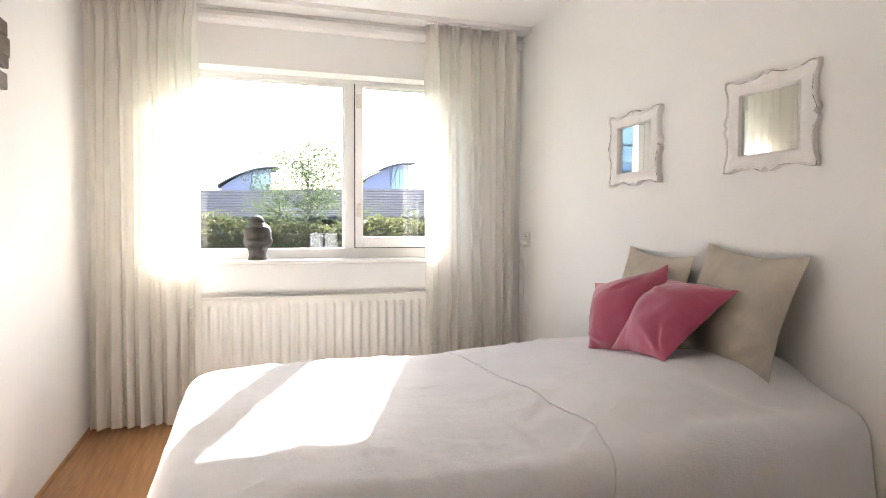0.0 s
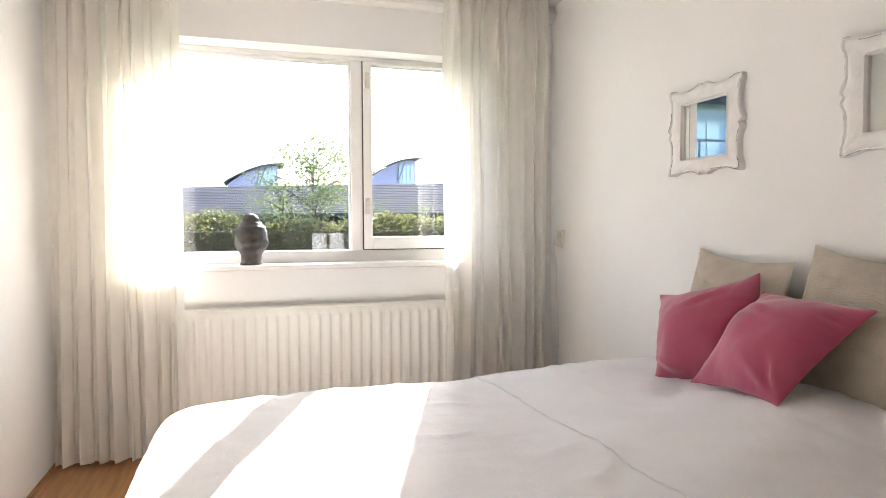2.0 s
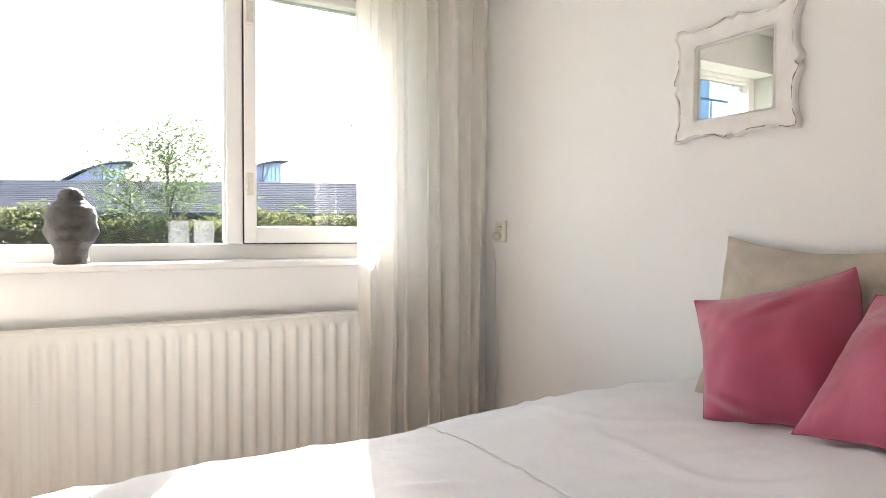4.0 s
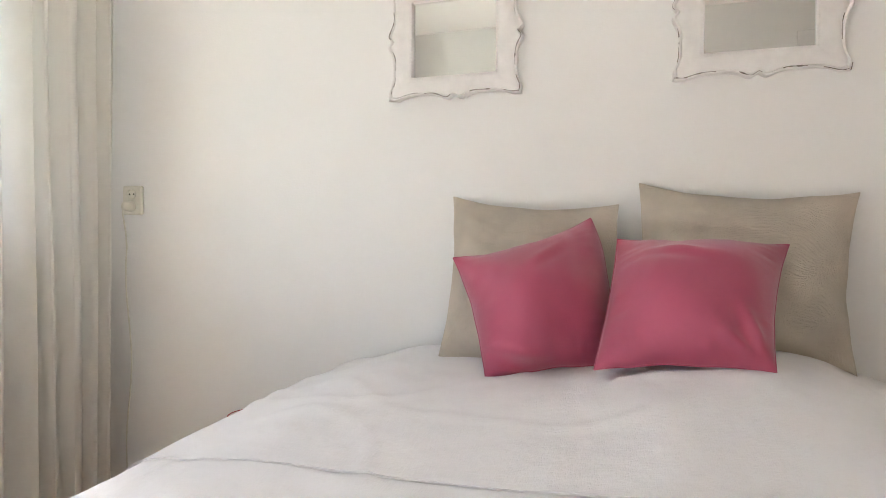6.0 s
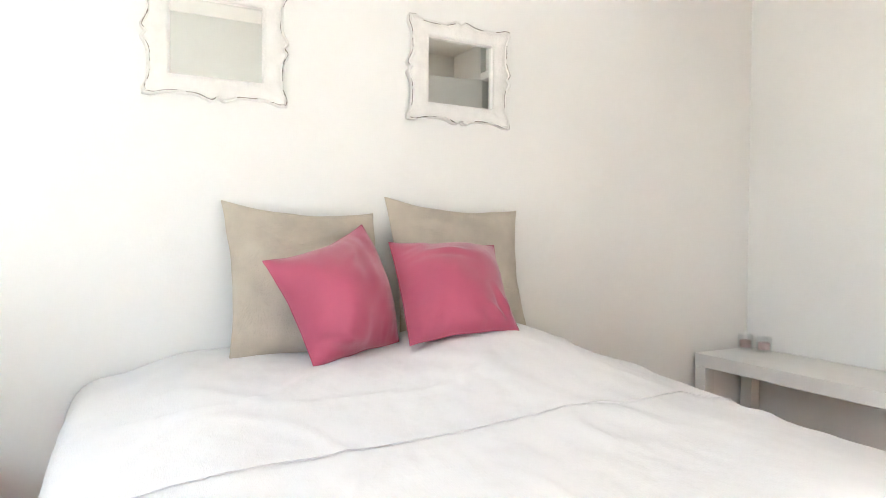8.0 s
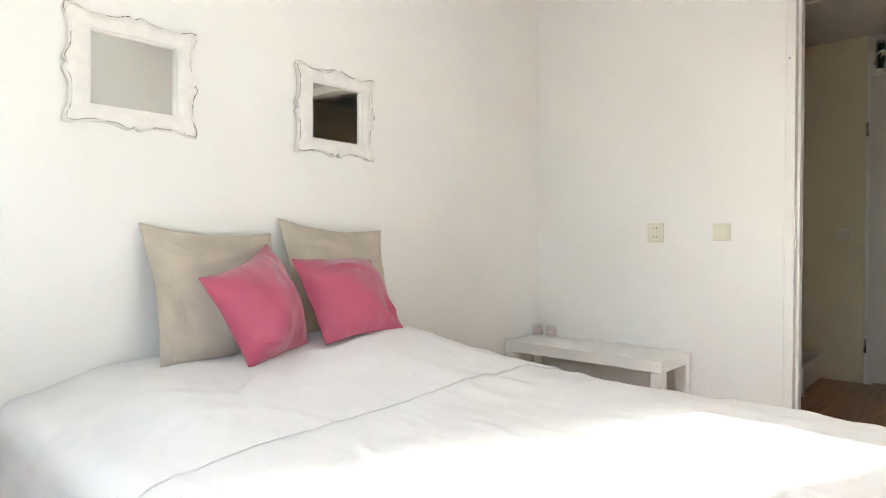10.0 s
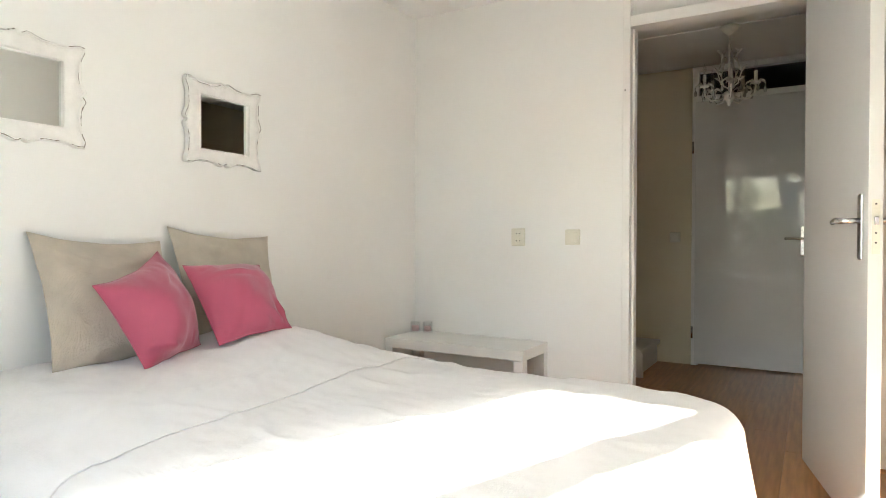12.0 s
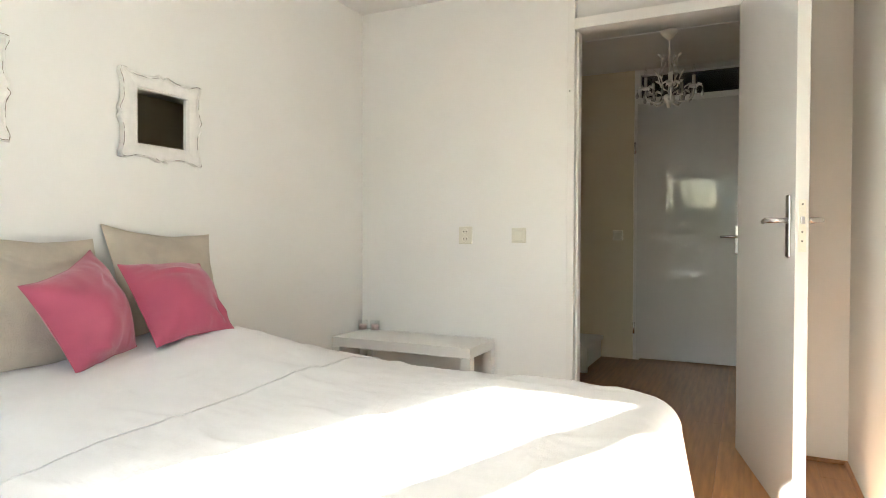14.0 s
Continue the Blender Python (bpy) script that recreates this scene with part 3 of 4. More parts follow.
# ---- mirrors ----
def mirror(yc, zc, turn=0.0):
    """A square mirror in a broad scalloped frame with worn edges; local x along the wall, y away from it."""
    w, inner = 0.194, 0.119
    top = thing("wall_mirror", "square wall mirror in a distressed white scalloped wooden frame", "mirror", (0, yc, zc), "mirrors over the bed")
    top.rotation_euler = (0, 0, radians(turn))
    n = 240

    def outer(k, grow=0.0):
        a = k / n * 4
        side, u = int(a) % 4, (a % 1) * 2 - 1
        # ogee scallops: swelling centre with a nick, waisted flanks, flared corners
        d = w + grow - 0.011 + 0.012 * math.cos(u * math.pi * 2.0) * (1 - 0.3 * abs(u)) + 0.003 * math.cos(u * math.pi * 4.0) - 0.016 * math.exp(-(u / 0.06) ** 2) - 0.008 * smooth(0.86, 1.0, abs(u))
        t = u * (w + grow - 0.004)
        x, z = ((t, d), (d, -t), (-t, -d), (-d, t))[side]
        return x, z

    def pt(f, k, depth, g=0.0):
        ox, oz = outer(k, g)
        a = k / n * 4
        side, u = int(a) % 4, (a % 1) * 2 - 1
        ix, iz = ((u * inner, inner), (inner, -u * inner), (-u * inner, -inner), (-inner, u * inner))[side]
        return (-depth, ix + (ox - ix) * f, 0.87 * (iz + (oz - iz) * f))

    # rounded raised rim, a groove, the flat face and a bead at the glass
    prof = [(0.97, 0.0), (0.985, 0.010), (1.0, 0.015), (1.0, 0.020), (0.98, 0.025), (0.95, 0.0275), (0.91, 0.0265), (0.875, 0.0235), (0.86, 0.0215), (0.84, 0.0225), (0.6, 0.024), (0.2, 0.024), (0.10, 0.020), (0.06, 0.022), (0.0, 0.020), (0.0, 0.006)]
    bm = bmesh.new()
    grid(bm, [[pt(f, k, d) for k in range(n)] for f, d in prof], closed=True)
    part("frame", bm, M_FRAMEWHITE, top, "chipped white scalloped frame", smooth=True)
    # rubbed-through paint on the raised rim, in broken runs
    k = 0
    rnd = random.Random(int(yc * 100))
    while k < n:
        ln = rnd.randint(5, 18)
        lane, depth = rnd.choice(((0.865, 0.0222), (0.985, 0.0238), (0.93, 0.0270)))
        pts = [pt(lane + 0.008 * math.sin(i * 0.7), i % n, depth) for i in range(k, k + ln)]
        bm = bmesh.new()
        tube(bm, pts, [0.0005 + 0.0013 * rnd.random() for _ in pts], 5)
        part("worn_edge", bm, M_WORN, top, "dark wood showing through rubbed paint")
        k += ln + rnd.randint(1, 8)
    bm = bmesh.new()
    for i in range(4):
        for j in range(34):
            t = (j + 0.5) / 34 * 2 - 1
            x, z = ((t * 0.119, 0.106), (0.122, t * 0.104), (t * 0.119, -0.106), (-0.122, t * 0.104))[i]
            box(bm, -0.0245, -0.021, x - 0.0022, x + 0.0022, z - 0.0022, z + 0.0022)
    part("beading", bm, M_FRAMEWHITE, top)
    bm = bmesh.new()
    box(bm, -0.010, -0.004, -0.123, 0.123, -0.107, 0.107)
    part("mirror_glass", bm, M_MIRROR, top, "clear mirror glass")


mirror(-1.243, 1.412)
mirror(-1.990, 1.412, 1.6)


# ---- sockets and switches ----
def plate(name, label, at, rz, kind_):
    """A wall plate; local -y faces the room."""
    top = thing(name, label, "switch" if kind_ == "switch" else "socket", at)
    top.rotation_euler = (0, 0, radians(rz))
    w, h = (0.040, 0.040) if kind_ == "switch" else (0.040, 0.048)
    boxpart("cover_plate", (-w, w, -0.012, 0, -h, h), M_PLASTIC, top, 0.005)
    if kind_ == "switch":
        bm = bmesh.new()
        box(bm, -0.027, 0.027, -0.020, -0.012, -0.027, 0.027, bevel=0.003, m=pose(0, 0, 0, 4))
        part("rocker", bm, M_PLASTIC, top)
    else:
        for z in (0.020, -0.020):
            bm = bmesh.new()
            lathe(bm, [(0.0175, 0.0), (0.0175, 0.003), (0.016, 0.004), (0.015, 0.001), (0.0, 0.001)], seg=20)
            bmesh.ops.transform(bm, matrix=pose(0, -0.012, z, 90), verts=bm.verts)
            part("outlet", bm, M_PLASTIC, top, smooth=False)
            for x in (-0.0085, 0.0085):
                bm = bmesh.new()
                tube(bm, [(x, -0.0122, z), (x, -0.0135, z)], 0.0032, 8)
                part("hole", bm, M_DARK, top)
    return top


plate("wall_socket", "cream double wall socket on the door wall", (-0.674, YS, 0.974), 180, "socket")
plate("light_switch", "cream rocker light switch beside the doorway", (-0.980, YS, 0.974), 180, "switch")
plate("light_switch", "cream light switch on the hall wall", (-1.126, -5.40, 0.985), 180, "switch")
plate("wall_socket", "cream double wall socket beside the curtain", (0.0, -0.125, 0.985), -90, "socket")


def plug():
    top = thing("plug_and_cord", "cream plug with a thin white cord hanging down", "cord", (-0.015, -0.125, 0.965))
    bm = bmesh.new()
    lathe(bm, [(0.0, 0.0), (0.016, 0.0), (0.018, 0.006), (0.015, 0.028), (0.006, 0.034), (0.0, 0.034)], seg=16)
    bmesh.ops.transform(bm, matrix=pose(0, 0, 0, 0, -90, 0), verts=bm.verts)
    part("plug", bm, M_PLASTIC, top, smooth=True)
    bm = bmesh.new()
    pts = [(-0.03, 0, 0), (-0.034, 0.002, -0.02), (-0.018, 0.006, -0.08)] + [(-0.006, 0.006 + 0.012 * math.sin(i * 0.6), -0.08 - i * 0.055) for i in range(1, 17)]
    tube(bm, pts, 0.0028, 6)
    part("cord", bm, M_PLASTIC, top, smooth=True)


plug()


# ---- bench with glasses ----
def bench():
    top = thing("bench", "low white lacquered bench with thick square legs", "bench", (-0.435, -3.235, 0.0))
    L, D, H, T = 0.413, 0.163, 0.419, 0.052
    boxpart("top", (-L, L, -D, D, H - T, H), M_BENCH, top, 0.002)
    for sx in (-1, 1):
        for sy in (-1, 1):
            x0, y0 = (L - T if sx > 0 else -L), (D - T if sy > 0 else -D)
            boxpart("leg", (x0, x0 + T, y0, y0 + T, 0, H - T - 0.001), M_BENCH, top, 0.002)


bench()


def votive(x, y, z, label, group, r=0.03, h=0.062, wax=True):
    top = thing("tealight_glass", label, "candle holder", (x, y, z), group)
    bm = bmesh.new()
    lathe(bm, [(0.0, 0.0), (r * 0.9, 0.0), (r, 0.006), (r, h), (r - 0.003, h), (r - 0.003, 0.010), (0.0, 0.009)], seg=28)
    part("glass", bm, M_CRYSTAL if wax else M_FROST, top, "clear pressed glass" if wax else "frosted cut glass", smooth=True)
    bm = bmesh.new()
    if wax:
        lathe(bm, [(0.0, 0.0095), (r * 0.72, 0.0095), (r * 0.72, 0.036), (r * 0.6, 0.038), (0.0, 0.037)], seg=20)
        part("candle", bm, M_PINKWAX, top, "pink candle wax", smooth=True)
    else:
        for k in range(14):
            a = k / 14 * math.tau
            tube(bm, [(r * 1.01 * math.cos(a), r * 1.01 * math.sin(a), 0.006), (r * 1.01 * math.cos(a + 0.12), r * 1.01 * math.sin(a + 0.12), h - 0.004)], 0.0016, 5)
        part("cut_ribs", bm, M_FROST, top, smooth=True)
    return top


votive(-0.055, -3.33, 0.4195, "small clear glass with a pink candle on the bench", "glasses on the bench")
votive(-0.130, -3.345, 0.4195, "small clear glass with a pink candle on the bench", "glasses on the bench")
for gx in (-1.250, -1.158):
    votive(gx, 0.268, 0.9205, "frosted cut-glass candle holder on the outer window sill", "glasses on the sill", 0.037, 0.10, False)


# ---- stone head on the sill ----
def stone_head():
    bm = bmesh.new()
    n, rows = 40, []
    H = 0.25
    # neck, face, curls and top knot
    shape = ((0.0, 0.048), (0.10, 0.043), (0.18, 0.044), (0.30, 0.056), (0.48, 0.064), (0.62, 0.066), (0.72, 0.060), (0.80, 0.044), (0.84, 0.033), (0.90, 0.032), (0.95, 0.025), (0.98, 0.015), (1.0, 0.001))
    for j in range(61):
        t = j / 60
        z = t * H
        r = next(r0 + (r1 - r0) * smooth(t0, t1, t) for (t0, r0), (t1, r1) in zip(shape, shape[1:]) if t <= t1)
        row = []
        for k in range(n):
            a = k / n * math.tau
            fr = max(0.0, math.cos(a + math.pi / 2))
            rr = r
            if 0.24 < t < 0.60:
                rr += 0.012 * fr ** 12 * math.exp(-((t - 0.42) / 0.05) ** 2)
                rr += 0.004 * fr ** 4 * math.exp(-((t - 0.31) / 0.02) ** 2)
                rr -= 0.005 * math.exp(-((t - 0.50) / 0.02) ** 2) * (math.exp(-((fr - 0.88) / 0.06) ** 2))
                rr += 0.013 * math.exp(-((t - 0.40) / 0.10) ** 2) * math.exp(-((abs(math.cos(a)) - 1) / 0.03) ** 2)
            if t > 0.58 and rr > 0.004:
                rr += 0.0035 * math.sin(a * 14) * math.sin(z * 420)
            row.append((rr * 1.12 * math.cos(a), rr * 1.2 * math.sin(a), z))
        rows.append(row)
    grid(bm, rows, closed=True)
    bm.faces.new([v for v in bm.verts][:n][::-1])
    ob = mesh_ob("statue", bm, M_STATUE, True)
    ob.matrix_world = pose(-1.602, 0.03, 0.8722, 0, 0, -12)
    tagged(ob, "dark grey stone statue head standing on the window sill", "statue")


stone_head()


# ---- table lamp beside the bed ----
def red_lamp():
    top = thing("table_lamp", "small lamp with a dark red fabric drum shade on the floor", "lamp", (-0.14, -0.69, 0.0))
    bm = bmesh.new()
    lathe(bm, [(0.0, 0.0), (0.055, 0.0), (0.055, 0.012), (0.02, 0.02), (0.012, 0.05), (0.012, 0.22), (0.0, 0.22)], seg=24)
    part("base", bm, M_CHROME, top, "turned metal lamp base", smooth=True)
    bm = bmesh.new()
    lathe(bm, [(0.076, 0.18), (0.070, 0.362), (0.0675, 0.362), (0.0735, 0.18), (0.076, 0.18)], seg=40)
    sh = part("shade", bm, M_RED, top, "dark red fabric drum shade", smooth=False)
    bm = bmesh.new()
    lathe(bm, [(0.0730, 0.182), (0.0670, 0.3605)], seg=40)
    part("lining", bm, M_SHADE_IN, sh, "pale lining", smooth=True)
    bm = bmesh.new()
    lathe(bm, [(0.0, 0.22), (0.012, 0.225), (0.022, 0.26), (0.022, 0.28), (0.0, 0.30)], seg=16)
    part("bulb", bm, M_SHADE_IN, top, smooth=True)


red_lamp()


# ---- dark wall ornament ----
def wall_rack():
    top = thing("wall_rack", "dark stained wooden wall rack with stepped ends", "rack", (XW, -1.40, 1.62))
    for z0, z1, e in ((0.075, 0.125, 0.235), (0.01, 0.075, 0.255), (-0.03, 0.01, 0.24), (-0.105, -0.05, 0.225)):
        boxpart("slat", (0.0, 0.022, -0.5, e, z0, z1), M_WOOD_DARK, top, 0.004)
    boxpart("batten", (0.0, 0.012, -0.02, 0.02, -0.10, 0.12), M_WOOD_DARK, top, 0.002)


wall_rack()


# ---- bedroom doorway, open leaf and transom ----
def handle(parent, x, y, z, side, lever_dir):
    """Long plate and lever on a door; y is the face, side the way it looks."""
    bm = bmesh.new()
    box(bm, x - 0.019, x + 0.019, min(y, y + side * 0.010), max(y, y + side * 0.010), z - 0.125, z + 0.085, bevel=0.006)
    pl = part("handle_plate", bm, M_CHROME, parent, "satin chrome long plate", smooth=False)
    bm = bmesh.new()
    tube(bm, [(x, y, z), (x, y + side * 0.05, z), (x + lever_dir * 0.012, y + side * 0.058, z), (x + lever_dir * 0.06, y + side * 0.058, z + 0.002), (x + lever_dir * 0.115, y + side * 0.052, z - 0.002)],
         [0.009, 0.009, 0.010, 0.0105, 0.0095], 12)
    part("lever", bm, M_CHROME, pl, "chrome door lever", smooth=True)


def doorway():
    f = thing("door_1", "white painted bedroom door standing open inward", "door", (DX0 + 0.035, YS, 0.0), kind="structure")
    inv = Matrix.Translation(f.location).inverted()

    def bp(name, dims, material=M_TRIM, bevel=0.003, label=""):
        o = boxpart(name, dims, material, f, bevel, label)
        o.matrix_parent_inverse = inv
        return o

    y0, y1 = YS - 0.092, YS + 0.012
    bp("jamb", (DX1 - 0.035, DX1 + 0.002, y0, y1, 0, CEIL - 0.002))
    bp("jamb", (DX0 - 0.002, DX0 + 0.035, y0, y1, 0, CEIL - 0.002))
    bp("door_stop", (DX1 - 0.047, DX1 - 0.035, y0 + 0.002, YS - 0.032, 0, 2.008))
    bp("lintel", (DX0 + 0.035, DX1 - 0.035, y0, y1, 2.008, 2.062))
    bp("head", (DX0 + 0.035, DX1 - 0.035, y0, y1, CEIL - 0.03, CEIL - 0.002))
    bp("transom_panel", (DX0 + 0.035, DX1 - 0.035, YS - 0.05, YS - 0.035, 2.062, CEIL - 0.03), M_DOOR, 0)
    bp("strike_plate", (DX1 - 0.0365, DX1 - 0.034, YS - 0.015, YS + 0.008, 0.90, 1.08), M_CHROME, 0.0)
    bm = bmesh.new()
    tube(bm, [(DX1 - 0.012, YS + 0.012, 1.70), (DX1 - 0.012, YS + 0.015, 1.70)], 0.004, 8)
    o = part("screw_cap", bm, M_CHROME, f)
    o.matrix_parent_inverse = inv
    leaf = boxpart("leaf", (0.0, 0.795, -0.04, 0.0, 0.012, 2.004), M_DOOR, f, 0.002, "flush white gloss door leaf")
    leaf.matrix_basis = pose(0, 0.012, 0, 0, 0, 103)
    handle(leaf, 0.74, -0.04, 1.02, -1, -1)
    handle(leaf, 0.74, 0.0, 1.02, 1, -1)
    boxpart("lock_plate", (0.7952, 0.7972, -0.031, -0.009, 0.915, 1.085), M_PLASTIC, leaf, 0)
    boxpart("latch", (0.797, 0.806, -0.026, -0.014, 1.005, 1.03), M_CHROME, leaf, 0.002)
    for z in (0.95, 0.98, 1.07):
        boxpart("screw", (0.797, 0.7985, -0.0225, -0.0175, z - 0.0025, z + 0.0025), M_DARK, leaf, 0)
    for z in (0.25, 1.0, 1.75):
        bm = bmesh.new()
        tube(bm, [(0.0, 0.006, z - 0.045), (0.0, 0.006, z + 0.045)], 0.007, 10)
        part("hinge", bm, M_CHROME, leaf, smooth=True)


doorway()


# ---- hall: closed door with transom light, stair, chandelier ----
def hall_door():
    f = thing("door_2", "closed white gloss door with a dark transom window above", "door", (-1.26, -5.40, 0.0), kind="structure")
    boxes = (("jamb", (-0.035, 0.012, -0.115, 0.012, 0, 2.286), M_TRIM), ("jamb", (-0.875, -0.83, -0.115, 0.012, 0, 2.286), M_TRIM), ("lintel", (-0.83, -0.035, -0.10, 0.010, 2.02, 2.065), M_TRIM),
             ("head", (-0.83, -0.035, -0.10, 0.010, 2.245, 2.286), M_TRIM), ("leaf", (-0.828, -0.012, -0.045, 0.016, 0.014, 2.018), M_DOOR))
    made = {}
    for nm, d, mt in boxes:
        made[nm] = boxpart(nm, d, mt, f, 0.002)
    g = boxpart("transom_pane", (-0.83, -0.035, -0.06, -0.055, 2.065, 2.245), M_DIMGLASS, f, 0, "dark transom glass")
    handle(made["leaf"], -0.735, 0.016, 0.975, 1, 1)
    for z in (0.253, 1.672):
        bm = bmesh.new()
        tube(bm, [(0.004, 0.022, z - 0.045), (0.004, 0.022, z + 0.045)], 0.008, 10)
        part("hinge", bm, M_CHROME, f, smooth=True)


hall_door()


def stair():
    """The foot of a flight that climbs eastwards behind the bedroom wall."""
    top = thing("staircase", "white painted stair rising beside the hall", "stairs", (-1.0, -5.0, 0.0))
    for i in range(4):
        x = 0.22 * i
        boxpart("tread", (x - 0.02, x + 0.24, -0.38, 0.26, 0.18 * (i + 1) - 0.035, 0.18 * (i + 1)), M_TRIM, top, 0.006)
        boxpart("riser", (x, x + 0.015, -0.38, 0.26, 0.18 * i, 0.18 * (i + 1) - 0.036), M_TRIM, top, 0)
    bm = bmesh.new()
    k = 0.18 / 0.22
    prof = ((-0.04, 0.0), (-0.04, 0.17), (0.96, 0.17 + k), (0.96, k - 0.12), (0.18, 0.0))
    a = [bm.verts.new((x, y, z)) for y in (0.26, 0.29) for x, z in prof]
    bm.faces.new(a[:5])
    bm.faces.new(a[5:][::-1])
    for i in range(5):
        bm.faces.new((a[i], a[5 + i], a[5 + (i + 1) % 5], a[(i + 1) % 5]))
    part("stringer", bm, M_TRIM, top, "white stair side board")


stair()


def chandelier():
    top = thing("chandelier", "white painted iron chandelier with leaves and glass drops", "chandelier", (-1.60, -4.50, 2.282))
    bm = bmesh.new()
    lathe(bm, [(0.0, 0.0), (0.055, -0.002), (0.05, -0.02), (0.02, -0.05), (0.008, -0.06), (0.0, -0.06)], seg=24)
    part("ceiling_cup", bm, M_CAST, top, smooth=True)
    bm = bmesh.new()
    tube(bm, [(0, 0, -0.05), (0, 0, -0.10), (0, 0, -0.12), (0, 0, -0.14), (0, 0, -0.42), (0, 0, -0.44)], [0.004, 0.004, 0.009, 0.006, 0.006, 0.008], 10)
    part("stem", bm, M_CAST, top, smooth=True)
    bm = bmesh.new()
    lathe(bm, [(0.0, -0.49), (0.012, -0.485), (0.016, -0.46), (0.034, -0.45), (0.036, -0.42), (0.026, -0.405), (0.0, -0.40)], seg=20)
    part("hub", bm, M_CAST, top, smooth=True)
    for k in range(5):
        a = k / 5 * math.tau + 0.5
        c, s = math.cos(a), math.sin(a)

        def P(r, z):
            return Vector((r * c, r * s, z))

        bm = bmesh.new()
        tube(bm, [P(0.02, -0.43), P(0.06, -0.455), P(0.11, -0.46), P(0.145, -0.43), P(0.15, -0.385)], 0.006, 8)
        arm = part("arm", bm, M_CAST, top, smooth=True)
        bm = bmesh.new()
        lathe(bm, [(0.0, -0.385), (0.026, -0.375), (0.030, -0.365), (0.010, -0.362), (0.010, -0.30), (0.0, -0.30)], P(0.15, 0), 14)
        part("candle_cup", bm, M_CAST, arm, smooth=True)
        bm = bmesh.new()
        lathe(bm, [(0.0, -0.30), (0.009, -0.29), (0.012, -0.265), (0.004, -0.235), (0.0, -0.225)], P(0.15, 0), 10)
        part("bulb", bm, M_CRYSTAL, arm, "clear candle bulb", smooth=True)
        bm = bmesh.new()
        for m in range(7):
            b = m / 7 * math.tau
            o = P(0.15, -0.372)
            d = Vector((math.cos(b), math.sin(b), 0))
            sd = Vector((-d.y, d.x, 0)) * 0.008
            p0, p1, p2, p3 = o + d * 0.01, o + d * 0.03 + Vector((0, 0, 0.015)), o + d * 0.05 + Vector((0, 0, 0.006)), o + d * 0.058 + Vector((0, 0, -0.006))
            tube(bm, [p0, p1, p2, p3], [0.003, 0.007, 0.005, 0.001], 6)
        part("leaf_crown", bm, M_CAST, arm, smooth=True)
        for m in range(4):
            bm = bmesh.new()
            b = m / 4 * math.tau + 0.3
            o = P(0.15, 0) + Vector((math.cos(b), math.sin(b), 0)) * 0.052
            tube(bm, [o + Vector((0, 0, z)) for z in (-0.378, -0.395, -0.40, -0.415, -0.428, -0.433)], [0.0015, 0.0015, 0.005, 0.010, 0.008, 0.0005], 8)
            part("glass_drop", bm, M_DROP, arm, "hanging glass drop", smooth=True)
        bm = bmesh.new()
        tube(bm, [P(0.012, -0.38), P(0.05, -0.36), P(0.07, -0.29), P(0.045, -0.22), P(0.05, -0.17), P(0.035, -0.15)], [0.004, 0.004, 0.004, 0.0035, 0.003, 0.002], 7)
        for r, z, rr, zz in ((0.066, -0.30, 0.10, -0.25), (0.05, -0.23, 0.02, -0.19), (0.06, -0.34, 0.09, -0.32), (0.05, -0.18, 0.075, -0.15)):
            q = P((r + rr) / 2, (z + zz) / 2 + 0.006)
            tube(bm, [P(r, z), q, P(rr, zz)], [0.002, 0.009, 0.001], 6)
        part("leaf_spray", bm, M_CAST, top, smooth=True)


chandelier()


# ---- outside ----
bm = bmesh.new()
bmesh.ops.create_grid(bm, x_segments=40, y_segments=40, size=1500)
g = mesh_ob("ground", bm, M_GRASS)
g.location = (0, 0, -0.15)
tagged(g, "flat grass ground reaching the horizon", "ground", kind="structure")


def leaves(bm, center, n, spread, size, rnd):
    for _ in range(n):
        p = Vector(center) + Vector((rnd.gauss(0, spread[0]), rnd.gauss(0, spread[1]), rnd.gauss(0, spread[2])))
        r = Euler((rnd.uniform(0, 6.3), rnd.uniform(0, 6.3), rnd.uniform(0, 6.3))).to_matrix()
        s = size * rnd.uniform(0.6, 1.3)
        vs = [bm.verts.new(p + r @ Vector(q)) for q in ((0, -s, 0), (s * 0.42, 0, s * 0.12), (0, s, 0), (-s * 0.42, 0, s * 0.12))]
        bm.faces.new(vs)


def hedge():
    rnd = random.Random(4)
    top = thing("hedge", "clipped green leafy hedge along the garden edge", "hedge", (0, 6.0, -0.15), kind="stuff")
    verts, faces = [], []
    for i in range(26000):
        x = rnd.uniform(-9, 11)
        wav = 0.05 * math.sin(x * 2.1) + 0.04 * math.sin(x * 5.3)
        u = rnd.random()
        y = 5.6 + 0.7 * rnd.random() ** 2
        z = (1.25 + wav) * (1 - 0.9 * rnd.random() ** 2.2) if u < 0.75 else 1.25 + wav + rnd.gauss(0, 0.04)
        if u >= 0.75:
            y = 5.6 + 0.7 * rnd.random()
        r = Euler((rnd.uniform(0, 6.3), rnd.uniform(0, 6.3), rnd.uniform(0, 6.3))).to_matrix()
        s = 0.034 * rnd.uniform(0.7, 1.4)
        k = len(verts)
        verts += [Vector((x, y - 6.0, z)) + r @ Vector(q) for q in ((0, -s, 0), (s * 0.5, 0, s * 0.15), (0, s, 0), (-s * 0.5, 0, s * 0.15))]
        faces.append((k, k + 1, k + 2, k + 3))
    me = bpy.data.meshes.new("foliage")
    me.from_pydata(verts, [], faces)
    me.materials.append(M_LEAF)
    o = new("foliage", me)
    o.parent = top
    boxpart("branch_core", (-9, 11, -0.2, 0.25, 0.0, 1.12), M_BARK, top, 0.05)


